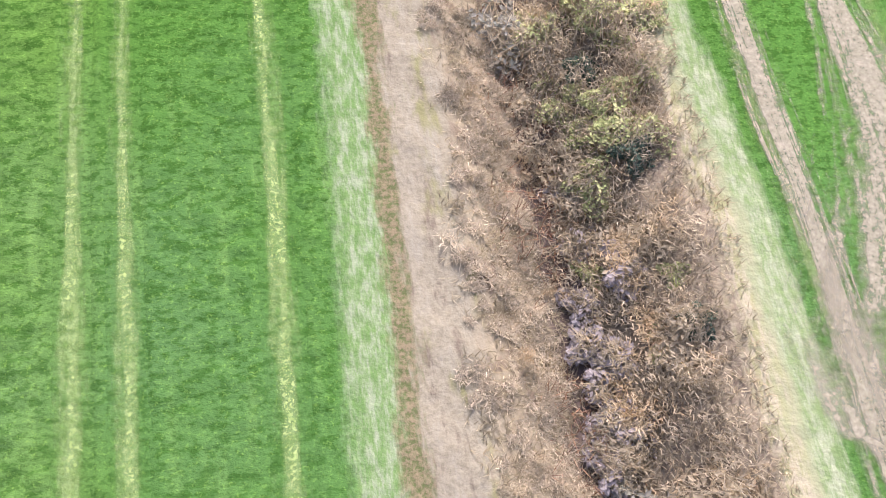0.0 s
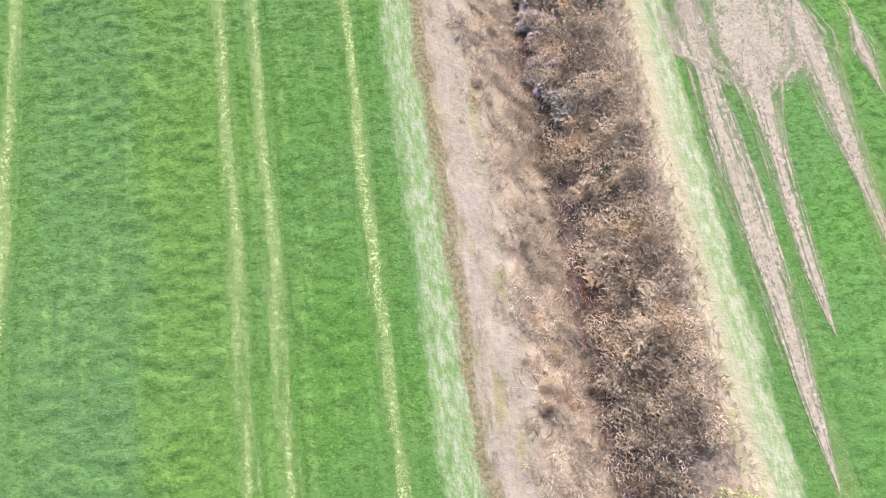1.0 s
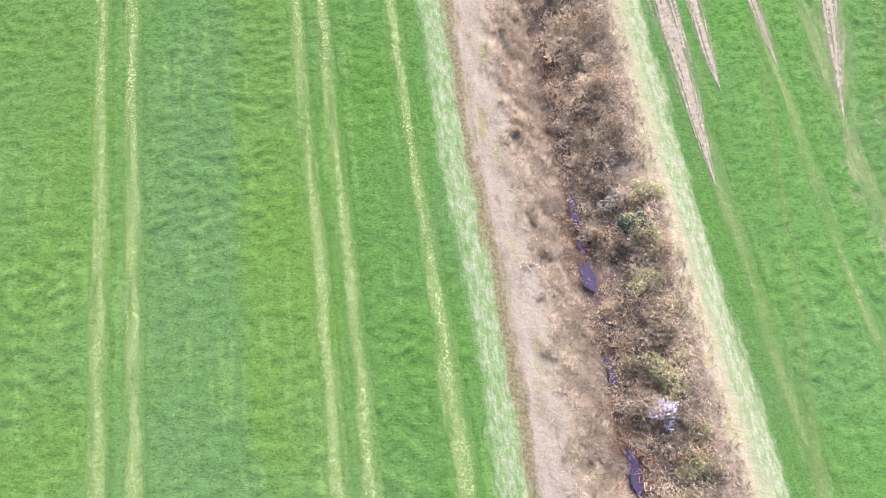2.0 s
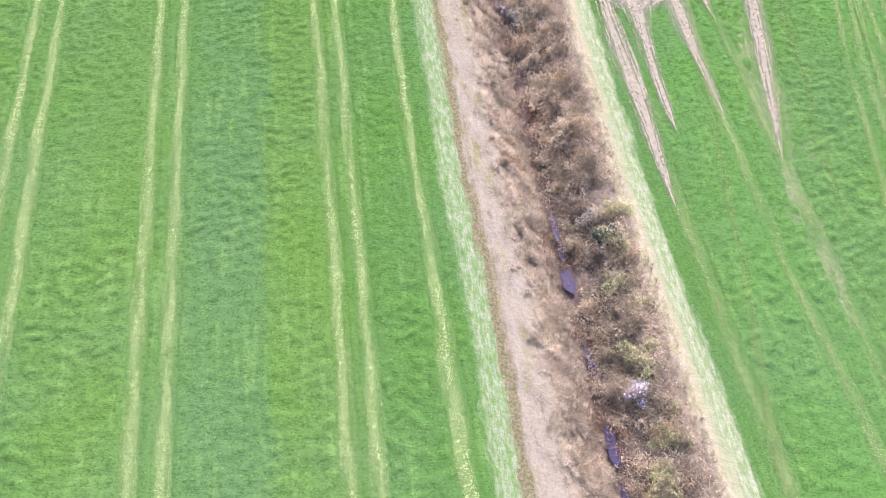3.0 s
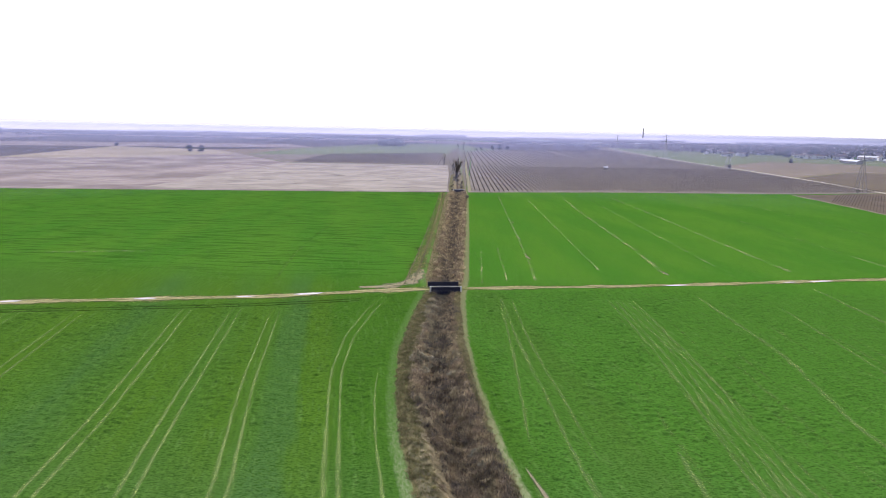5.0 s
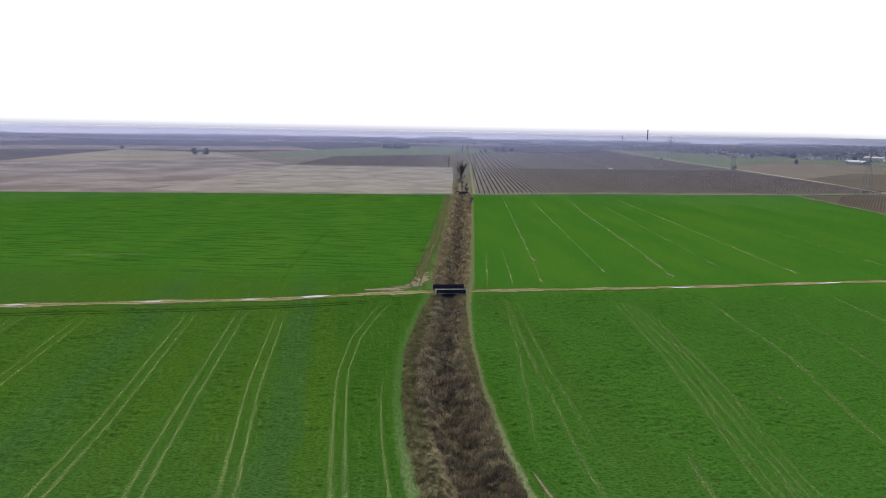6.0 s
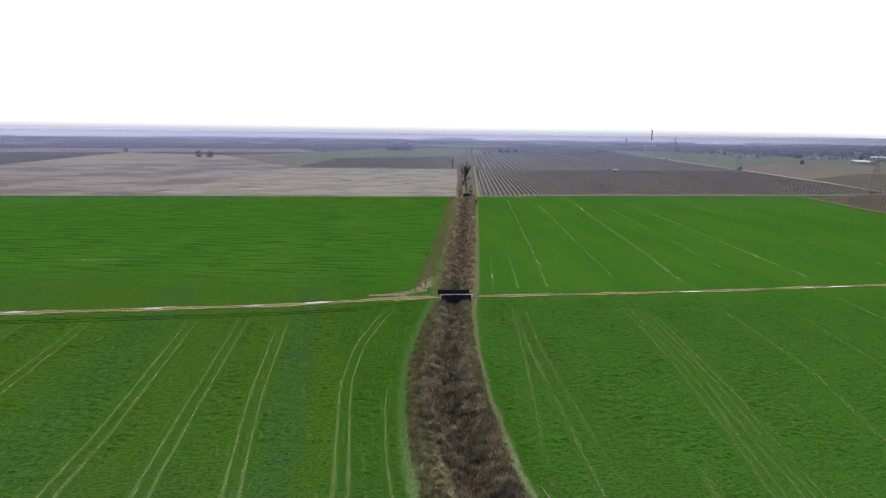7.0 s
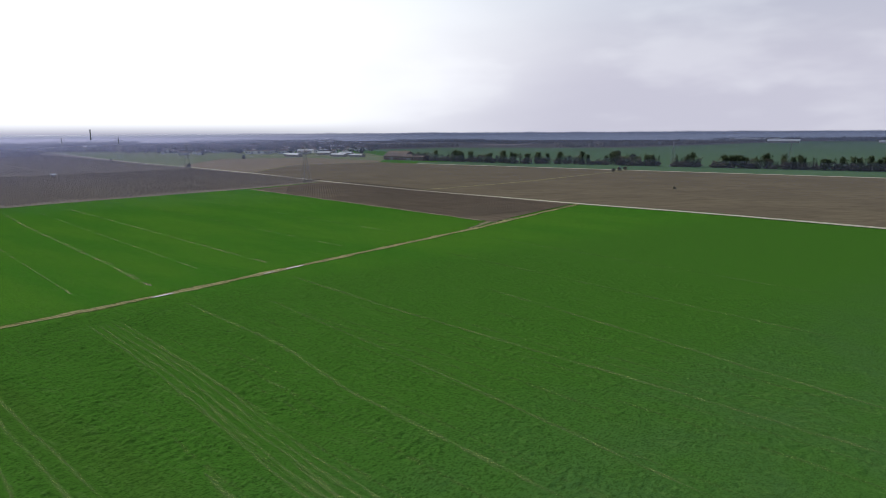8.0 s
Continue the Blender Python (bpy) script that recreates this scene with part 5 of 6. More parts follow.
lane("farm_track", [(285, 1750), (470, 1300), (640, 1000), (760, 800)], 5.0, M_WHITE_ROAD, "pale road across the meadow", "road", 0.32, spacing=10)
lane("field_edge", [(-800, 225), (-288, 332), (-163, 357.5), (-32, 384.5), (-25, 386)], 3.4, M_EDGE, "pale grassy edge between wheat and bare field", "verge", 0.26, spacing=6, wander=0.3)
lane("field_edge", [(-14, 389), (81, 418), (209, 444), (293, 476)], 3.6, M_EDGE, "pale grassy edge between wheat and vineyard", "verge", 0.26, spacing=6, wander=0.3)
lane("field_edge", [(204.5, 437), (210.5, 193)], 3.0, M_EDGE, "pale grassy edge of the vineyard corner", "verge", 0.27, spacing=6, wander=0.3)
lane("bare_corner", [(190, 178), (213, 190), (233, 190)], [3, 9, 3], M_BARE, "bare trodden field corner beside the lane", "bare soil", 0.06, spacing=2, wander=0.3)
lane("vineyard_path", [(-22, 697), (130, 730), (284, 765)], 5.5, M_EDGE, "pale grass path across the vineyard", "path", 0.3, spacing=8)
lane("vineyard_path", [(-12.5, 396), (-27, 697), (-38, 1000), (-42, 1190)], 4.0, M_EDGE, "pale grass path along the ditch", "path", 0.31, spacing=8)
for i in range(16):
    x = g.uniform(-190, -50)
    y = g.uniform(400, 660)
    lane("weed_patch", [(x - 6, y), (x, y + 1), (x + 6, y + 1)], [1.5, g.uniform(4, 9), 1.5], M_WEED, "dull weedy patch in the bleached field", "weeds", 0.24 + 0.002 * i, spacing=1.5, wander=0.4, seed=i)


# ---- vine rows ----
def vine_row(length, seed, tall=1.3):
    """One trellised row along y: trunks, tied canes, posts."""
    rng = np.random.default_rng(seed)
    n = int(length / 1.1)
    y = np.linspace(0, length, n)
    foot = np.stack([rng.normal(0, 0.05, n), y, np.zeros(n)], 1)
    lots = [blades(rng, foot, tall * 0.75, 0.16, 0.06, 1)]
    head = foot + np.array([0, 0, tall * 0.6])
    lots.append(blades(rng, head, tall * 0.66, 0.22, 0.5, 3))
    k = int(length / 6) + 1
    post = np.stack([np.zeros(k), np.linspace(0, length, k), np.zeros(k)], 1)
    v, t = blades(rng, post, tall * 1.35, 0.13, 0.0, 2)
    lots.append((v, t))
    v, t = joined(lots)
    return array_mesh("vine_row", v, t, M_VINE)


ROWS = {}


def plant_row(x, y, length, turn, group, tall=1.0):
    key = (max(20, int(round(length / 20.0)) * 20), random.Random(int(x * 10 + y)).randrange(2))
    if key not in ROWS:
        ROWS[key] = vine_row(key[0], key[0] + key[1])
    o = new("vine_row", ROWS[key])
    o.matrix_basis = pose(x, y, 0.15, 0, 0, turn) @ Matrix.Diagonal((tall, length / key[0], tall, 1))
    tagged(o, "leafless pruned vine row on a post trellis", "vine row", group, "stuff")


for i in range(96):
    x = -9.0 + 3.1 * i
    y0 = float(np.interp(x, [-14, 81, 209, 293], [394, 423, 449, 482]))
    y1 = 694 + 0.22 * (x + 22)
    plant_row(x, y0, y1 - y0, 3.0, "rows of the large vineyard")
    y2 = float(np.interp(x, [-9, 40, 230, 287], [1185, 1320, 1430, 1700]))
    if i % 2 == 0:
        plant_row(x - 0.053 * (y1 - y0), y1 + 9, y2 - y1 - 9, 3.0 if x < 150 else 2.0, "rows of the large vineyard")
for i in range(52):
    x = -58.0 - 3.1 * i
    y0 = float(np.interp(x, [-225, -52], [692, 714]))
    plant_row(x, y0, float(np.interp(x, [-225, -70], [920, 1075])) - y0, 3.0, "rows of the west vineyard")
for i in range(108):
    # rows of the corner run north-east; each is cut where it leaves the plot
    s = 38 + 3.3 * i
    a = Vector((210, s))
    d = Vector((math.sin(radians(28.4)), math.cos(radians(28.4))))
    if s < 200:
        a = a + d * ((204 - s) / d.y)
    end = min((292 - a.x) / d.x, (440 + 0.4 * (a.x - 205) - a.y) / d.y)
    if end > 12:
        plant_row(a.x, a.y, end, -28.4, "rows of the vineyard corner", 0.62)


# ---- trees ----
def bare_tree(name, label, seed, H, spread=0.5, limbs=6, twigs=160, pollard=False, trunk_r=None):
    g = random.Random(seed)
    top = base(name, label, "tree")
    trunk, crown = Pieces(), Pieces()
    r = trunk_r or H * 0.035
    fork = H * (0.26 if pollard else 0.3)
    bend = (g.uniform(-0.04, 0.04) * H, g.uniform(-0.04, 0.04) * H)
    a, b = Vector((0, 0, -0.3)), Vector((bend[0], bend[1], fork))
    trunk.tube(a, a.lerp(b, 0.5) + Vector((bend[1] * 0.4, 0, 0)), r * 1.25, r * 1.02, 8)
    trunk.tube(a.lerp(b, 0.5) + Vector((bend[1] * 0.4, 0, 0)), b, r * 1.02, r * (1.15 if pollard else 0.8), 8)
    ends = []
    for i in range(limbs):
        t = 2 * math.pi * (i + g.random() * 0.7) / limbs
        out = spread * H * (g.uniform(0.08, 0.36) if pollard else g.uniform(0.25, 0.6))
        q = b + Vector((out * math.cos(t), out * math.sin(t), (H - fork) * (g.uniform(0.5, 0.92) if pollard else g.uniform(0.45, 0.75))))
        k = b.lerp(q, 0.5) + Vector((g.gauss(0, 0.03) * H, g.gauss(0, 0.03) * H, 0.03 * H))
        trunk.tube(b - Vector((0, 0, 0.03 * H)), k, r * 0.5, r * 0.34, 5)
        trunk.tube(k, q, r * 0.34, r * 0.16, 5)
        ends += [k, q]
        for _ in range(3):
            e = k.lerp(q, g.random()) + Vector((g.gauss(0, 0.12) * H * spread, g.gauss(0, 0.12) * H * spread, H * g.uniform(0.06, 0.22)))
            trunk.tube(k.lerp(q, g.uniform(0, 0.8)), e, r * 0.2, r * 0.07, 4)
            ends.append(e)
    for _ in range(twigs):
        p = g.choice(ends)
        d = Vector((g.gauss(0, 0.09) * H * spread * (0.7 if pollard else 2), g.gauss(0, 0.09) * H * spread * (0.7 if pollard else 2), H * g.uniform(-0.02, 0.2)))
        crown.ribbon([p, p + d * 0.6 + Vector((0, 0, 0.01 * H)), p + d], 0.014 * H)
    part("trunk", trunk, M_BARK, top)
    part("crown", crown, M_BARK if pollard else M_TWIG, top)
    return top


def leafy_tree(name, label, seed, H, R, leaves, material, column=False, category="tree"):
    g = random.Random(seed)
    top = base(name, label, category)
    trunk = Pieces().tube((0, 0, -0.3), (0.02 * H, 0, 0.55 * H), 0.035 * H, 0.015 * H, 6)
    for i in range(4):
        t = 1.6 * i + g.random()
        trunk.tube((0.01 * H, 0, (0.2 + 0.08 * i) * H), (0.6 * R * math.cos(t), 0.6 * R * math.sin(t), (0.42 + 0.1 * i) * H), 0.012 * H, 0.005 * H, 4)
    part("trunk", trunk, M_BARK, top)
    crown = Pieces()
    clumps = [(g.uniform(0, 6.28), g.uniform(0.0, 0.75) * R, g.uniform(0.12, 0.9)) for _ in range(14)]
    for _ in range(leaves):
        a, rr, h = g.choice(clumps)
        taper = (math.sin(math.pi * min(1, h ** (0.7 if column else 0.9))) ** 0.6 + 0.15)
        x, y = rr * taper * math.cos(a) + g.gauss(0, 0.22) * R * taper, rr * taper * math.sin(a) + g.gauss(0, 0.22) * R * taper
        z = H * min(1.02, max(0.06, h + g.gauss(0, 0.07)))
        s = 0.16 * R * g.uniform(0.6, 1.5)
        b, e = g.uniform(0, 6.28), g.uniform(-1.0, 1.0)
        dx, dy, dz = s * math.cos(b), s * math.sin(b), s * e
        crown.add([(x - dx, y - dy, z - dz), (x - 0.6 * dy, y + 0.6 * dx, z + 0.3 * s), (x + dx, y + dy, z + dz), (x + 0.6 * dy, y - 0.6 * dx, z - 0.3 * s)], [(0, 1, 2, 3)])
    part("crown", crown, material, top)
    return top


o = bare_tree("pollard_willow", "leafless pollarded willow leaning over the ditch", 5, 14.5, 0.95, 11, 260, True, 0.9)
o.matrix_basis = pose(-28.1, 524.9, -0.3, 0, 4, 20)
o = bare_tree("bare_tree", "slender leafless tree at the vineyard's edge", 6, 13.0, 0.32, 5, 130)
o.matrix_basis = pose(-52.1, 714.7, 0.1)
for x, y, s, t in ((-29.2, 564.7, 0.55, 40), (-26.7, 485.7, 0.35, 140), (-55.2, 1273.4, 1.3, 10), (-66.8, 1311.0, 1.0, 80), (-60, 1790, 1.3, 200), (-150, 1800, 1.2, 30), (60, 1900, 1.6, 90), (72, 1960, 1.7, 190)):
    copy_thing(o, pose(x, y, 0, 0, 0, t) @ Matrix.Diagonal((s * 1.2, s * 1.2, s, 1)))["label"] = "leafless tree standing over the plain"
DARK_TREE = leafy_tree("round_tree", "dense round dark tree in open fields", 8, 10.0, 5.5, 420, M_GROVE)
DARK_TREE.matrix_basis = pose(-423, 901, 0)
for x, y, s in ((-409, 908, 0.95), (-613, 1050, 0.7), (0, 1345, 0.9), (14, 1352, 1.1), (30, 1360, 0.9), (-22, 1300, 0.55), (-30, 1260, 0.5), (440, 1010, 0.7), (620, 1700, 1.3), (420, 2150, 1.6), (742, 520, 1.3), (757, 532, 1.5), (772, 518, 1.1)):
    copy_thing(DARK_TREE, pose(x, y, 0, 0, 0, 97 * s * x) @ Matrix.Diagonal((s, s, s, 1)))
SHRUB = leafy_tree("field_shrub", "dense dark shrub under a steel pylon", 9, 5.2, 4.0, 260, M_TWIG, category="shrub")
SHRUB.matrix_basis = pose(279.8, 793.2, 0)
for x, y, s in ((260.4, 1076.0, 0.7), (265.4, 472.4, 0.5), (585, 399, 0.8), (570, 395, 0.7), (597, 402, 0.8), (-24.5, 478, 0.4), (-18.6, 425, 0.3), (430, 235, 0.4), (-12.5, 350, 0.4)):
    copy_thing(SHRUB, pose(x, y, 0, 0, 0, 31 * y) @ Matrix.Diagonal((s, s, s, 1)))["label"] = "dense dark twiggy shrub at a field edge"
g = random.Random(71)
for i in range(46):
    y = 406 + 7.2 * i + g.uniform(-4, 4)
    x = float(CHANNEL(y)) + g.uniform(-4.5, 4.0)
    s = g.uniform(0.16, 0.34)
    copy_thing(SHRUB, pose(x, y, 0.05, 0, 0, 31 * y) @ Matrix.Diagonal((s, s, s, 1)))["label"] = "brown twiggy shrub along the far ditch"

HEDGE = [
    leafy_tree("columnar_tree", "narrow dark evergreen tree in a hedgerow", 21, 9.0, 1.5, 260, M_IVY, True),
    bare_tree("hedgerow_tree", "leafless twiggy tree in a hedgerow", 22, 8.0, 0.5, 7, 220),
    leafy_tree("hedgerow_bush", "broad brown twiggy bush in a hedgerow", 23, 4.6, 3.2, 330, M_TWIG, category="bush"),
    leafy_tree("ivy_tree", "ivy-clad dull green tree in a hedgerow", 24, 7.5, 2.4, 320, M_IVY),
]
g = random.Random(9)
first = set()
y = 790.0
while y > -220:
    x = float(np.interp(y, [-220, 60, 216, 268, 352, 404, 530, 602, 775, 800], [872, 800, 761, 740, 718, 703, 668, 630, 606, 600]))
    gap = 414 < y < 428 or 372 < y < 384
    k = g.choices((0, 1, 2, 3), (3, 4, 3, 2) if y < 480 else (1, 3, 6, 3))[0]
    if not gap:
        s = g.uniform(0.85, 1.55)
        m = pose(x + g.uniform(-4, 6), y, 0.15, 0, 0, g.uniform(0, 360)) @ Matrix.Diagonal((s, s, s, 1))
        if k in first:
            copy_thing(HEDGE[k], m)
        else:
            first.add(k)
            HEDGE[k].matrix_basis = m
    y -= g.uniform(1.2, 2.6) if y < 480 else g.uniform(1.2, 2.4)


y = 476.0
while y > -220:
    x = float(np.interp(y, [-220, 60, 216, 268, 352, 404, 530], [872, 800, 761, 740, 718, 703, 668]))
    if not (414 < y < 428 or 372 < y < 384):
        s = g.uniform(0.9, 1.5)
        copy_thing(HEDGE[g.choice((2, 2, 3))], pose(x + g.uniform(-5, 7), y, 0.15, 0, 0, g.uniform(0, 360)) @ Matrix.Diagonal((s, s, s * 0.9, 1)))
    y -= g.uniform(1.8, 3.4)


def far_woods():
    rng = np.random.default_rng(33)
    lots = {0: [], 1: []}

    def wood(x, y, n, wx, wy, turn, tall, kind):
        u, v = rng.uniform(-1, 1, n) * wx, rng.uniform(-1, 1, n) * wy
        t = radians(turn)
        px, py = x + u * math.cos(t) - v * math.sin(t), y + u * math.sin(t) + v * math.cos(t)
        H = tall * rng.uniform(0.6, 1.25, n)
        m = 16
        a, q = rng.uniform(0, 2 * np.pi, n * m), rng.random(n * m) ** 0.5
        h = np.repeat(H, m)
        R = 0.42 * h
        z = h * (0.12 + 0.8 * rng.random(n * m) * (1 - 0.55 * q))
        foot = np.stack([np.repeat(px, m) + R * q * np.cos(a), np.repeat(py, m) + R * q * np.sin(a), z], 1)
        lots[kind].append(blades(rng, foot, 0.38 * h, 0.20 * h, 0.5, 1))

    wood(-232, 1530, 300, 26, 160, 9, 12, 1)
    wood(120, 1960, 160, 110, 30, 15, 12, 0)
    wood(640, 1760, 150, 150, 30, 0, 12, 0)
    for k in range(34):
        a, d = radians(rng.uniform(6, 95)), rng.uniform(1700, 3300)
        x, y = d * math.sin(a), d * math.cos(a)
        if x > 250 and y < 1500 and x < 2900:
            continue
        wood(x, y, int(60 + d / 22), rng.uniform(120, 420), rng.uniform(18, 60), rng.uniform(-35, 0) - math.degrees(a) * 0.8, 12, int(rng.random() < 0.3))
    for k in range(26):
        a, d = radians(rng.uniform(-50, 10)), rng.uniform(2000, 3300)
        wood(d * math.sin(a), d * math.cos(a), int(d / 30), rng.uniform(80, 380), rng.uniform(10, 30), rng.uniform(-10, 25), 10, int(rng.random() < 0.2))
    for k in range(26):
        a, d = radians(rng.uniform(17, 33)), rng.uniform(1330, 2700)
        wood(d * math.sin(a), d * math.cos(a), 26, rng.uniform(35, 110), 18, rng.uniform(-60, 20), 11, int(rng.random() < 0.4))
    wood(2960, 300, 420, 60, 700, 8, 16, 0)
    for k in range(18):
        wood(rng.uniform(2780, 3250), rng.uniform(-300, 1500), 120, rng.uniform(20, 70), rng.uniform(120, 320), rng.uniform(-15, 20), 15, int(rng.random() < 0.35))
    wood(1900, 1120, 420, 620, 40, 4, 15, 0)
    wood(1010, 1420, 260, 190, 25, -6, 13, 0)
    for k, mat_, label in ((0, M_WOODS, "bare grey-brown woods far across the plain"), (1, M_GROVE, "dull evergreen groves far across the plain")):
        v, t = joined(lots[k])
        tagged(new("far_woods" if k == 0 else "far_groves", array_mesh("far_woods", v, t, mat_)), label, "woods", kind="stuff")


far_woods()


# ---- buildings and masts ----
def shed(name, label, category, L, W, H, rise, wall_mat, roof_mat, openings=4, door=True, chimney=False):
    """A gabled building along x: walls, two roof slopes with eaves, door and windows."""
    top = base(name, label, category)
    x, y, o, t = L / 2, W / 2, 0.5, 0.18
    w = Pieces()
    w.add([(-x, -y, 0), (x, -y, 0), (x, y, 0), (-x, y, 0), (-x, -y, H), (x, -y, H), (x, y, H), (-x, y, H), (-x, 0, H + rise), (x, 0, H + rise)],
          [(0, 1, 5, 4), (1, 2, 6, 9, 5), (2, 3, 7, 6), (3, 0, 4, 8, 7)])
    part("wall", w, wall_mat, top)
    for s in (-1, 1):
        k = rise / y
        e = (y + o, H - o * k)
        roof = Pieces().add([(-x - o, 0, H + rise + t), (x + o, 0, H + rise + t), (x + o, s * e[0], e[1] + t), (-x - o, s * e[0], e[1] + t),
                             (-x - o, 0, H + rise), (x + o, 0, H + rise), (x + o, s * e[0], e[1]), (-x - o, s * e[0], e[1])],
                            [(0, 1, 2, 3), (7, 6, 5, 4), (3, 2, 6, 7), (0, 3, 7, 4), (1, 5, 6, 2)])
        part("roof", roof, roof_mat, top)
    for i in range(openings):
        a = -x + L * (i + 0.5) / openings
        if door and i == openings // 2:
            part("door", Pieces().block(a - min(1.5, L / 10), -y - 0.06, 0, a + min(1.5, L / 10), -y + 0.05, min(H * 0.8, 3.4), 0.03), M_STEEL, top, "grey sheet door")
        else:
            win = part("window", Pieces().block(a - 0.6, -y - 0.05, H * 0.4, a + 0.6, -y + 0.04, H * 0.75, 0.02), M_PALE_RAIL, top)
            part("pane", Pieces().box(a - 0.5, -y - 0.062, H * 0.43, a + 0.5, -y - 0.052, H * 0.72), M_GLASS_DARK, win)
    if chimney:
        part("chimney", Pieces().block(x * 0.4, y * 0.3, H, x * 0.4 + 0.7, y * 0.3 + 0.7, H + rise + 1.0, 0.04), M_BRICK, top)
    return top


def put(o, places):
    for i, (x, y, turn, sx, sy, sz) in enumerate(places):
        m = pose(x, y, 0.15, 0, 0, turn) @ Matrix.Diagonal((sx, sy, sz, 1))
        if i:
            copy_thing(o, m)
        else:
            o.matrix_basis = m


put(shed("farm_shed", "long low farm shed under a pale sheet roof", "farm building", 26, 13, 4.5, 2.4, M_PLASTER, M_SHEET, 6),
    [(545, 1045, -70, 1.0, 0.9, 0.9), (560, 1092, -66, 0.8, 0.9, 0.9), (606, 1000, -68, 1.1, 0.9, 0.9), (622, 968, -68, 1.0, 0.9, 0.8), (668, 1080, -60, 1.0, 0.9, 0.9), (640, 1110, -60, 1.0, 1.0, 1.0), (455, 2190, 5, 2.2, 1.2, 1.2), (330, 2240, 8, 1.6, 1.2, 1.1), (900, 1500, -40, 2.2, 1.6, 1.5), (1300, 2300, 10, 3, 2, 1.8),
     (150, 2300, 8, 2.4, 1.6, 1.5), (-1020, 3000, -6, 2.4, 1.2, 1.0), (-640, 2240, 3, 1.4, 1.2, 1.0), (-600, 2260, 5, 1.2, 1.2, 1.0), (-520, 3300, 0, 2.2, 1.4, 1.0), (2300, 1040, -70, 3.6, 2, 1.8), (2400, 760, -60, 2.4, 1.5, 1.3)])
put(shed("farmhouse", "brick-red farm building under clay tiles", "farm building", 22, 10, 5.0, 2.6, M_BRICK, M_TILE, 7, chimney=True),
    [(596, 818, -76, 1.5, 1.4, 1.2), (604, 786, -76, 1.7, 1.1, 0.9), (618, 836, -74, 1.2, 1.4, 1.3)])
HOUSE = shed("village_house", "small pale plastered village house with tiled roof", "house", 12, 9, 6.0, 2.4, M_WHITEWASH, M_TILE, 4, chimney=True)
g = random.Random(55)
spots = []
for i in range(96):
    a, d = radians(g.uniform(17, 33)), 1330 + 1300 * g.random() ** 1.4
    spots.append((d * math.sin(a), d * math.cos(a), g.choice((-20, -60, 30, 70)), g.uniform(0.8, 1.5), g.uniform(0.8, 1.3), g.uniform(0.8, 1.2)))
for i in range(22):
    a, d = radians(g.uniform(-30, 22)), g.uniform(2200, 3200)
    spots.append((d * math.sin(a), d * math.cos(a), g.choice((-20, 60, 10)), g.uniform(1, 2), g.uniform(1, 1.5), g.uniform(0.8, 1.2)))
put(HOUSE, spots)
for x, y, turn, sx, sy, sz in spots[:96]:
    k = g.uniform(0.7, 1.3)
    copy_thing(DARK_TREE, pose(x + g.uniform(-40, 40), y + g.uniform(-30, 60), 0, 0, 0, 5 * turn) @ Matrix.Diagonal((k, k, k * 1.1, 1)))["label"] = "dark tree among village houses"
o = shed("low_hut", "small white-roofed hut standing among vines", "hut", 3.4, 2.4, 2.0, 0.7, M_STEEL, M_SHEET, 2)
o.matrix_basis = pose(124.0, 714.4, 0.15, 0, 0, 15)


def tunnel(L, W, H):
    """A foil greenhouse: a half-round roof over low sides, with end walls and hoops."""
    top = base("foil_greenhouse", "long white foil greenhouse in far fields", "greenhouse")
    n = 10
    ring = [(W / 2 * math.cos(math.pi * i / n), H * math.sin(math.pi * i / n) ** 0.8) for i in range(n + 1)]
    v = [(-L / 2, a, b) for a, b in ring] + [(L / 2, a, b) for a, b in ring]
    part("cover", Pieces().add(v, [(i, i + 1, n + 2 + i, n + 1 + i) for i in range(n)]), M_FOIL, top, smooth=True)
    for s in (0, n + 1):
        part("end_wall", Pieces().add([v[s + i] for i in range(n + 1)], [tuple(range(n + 1))]), M_FOIL, top)
    return top


put(tunnel(46, 16, 5.0), [(-330, 3180, 14, 1.7, 1.3, 1.6), (-252, 3200, 14, 1.7, 1.3, 1.6), (-180, 3218, 14, 1.4, 1.3, 1.6), (690, 1250, -64, 0.9, 0.8, 0.9), (2500, 1240, -65, 2.2, 1.4, 1.6)])


def silo():
    top = base("grain_silo", "pale cylindrical grain silo beside sheds", "silo")
    part("drum", Pieces().tube((0, 0, 0), (0, 0, 15), 4.2, 4.2, 16), M_SHEET, top, smooth=False)
    part("cone", Pieces().tube((0, 0, 15), (0, 0, 18), 4.3, 0.5, 16), M_SHEET, top)
    part("leg_ring", Pieces().tube((0, 0, -0.2), (0, 0, 1.2), 4.35, 4.35, 16), M_CONCRETE, top)
    return top


put(silo(), [(-735 + 9.5 * i, 2160 + 3 * i, 0, 0.9, 0.9, 0.85) for i in range(5)])

o = base("brick_chimney", "tall tapering factory chimney stack", "chimney", at=pose(468, 2178, 0))
part("plinth", Pieces().block(-2.2, -2.2, 0, 2.2, 2.2, 5, 0.2), M_BRICK, o)
part("shaft", Pieces().tube((0, 0, 5), (0, 0, 52), 2.1, 1.6, 14), M_CONCRETE, o)
part("cap", Pieces().tube((0, 0, 52), (0, 0, 54), 2.5, 2.5, 14), M_CONCRETE, o)


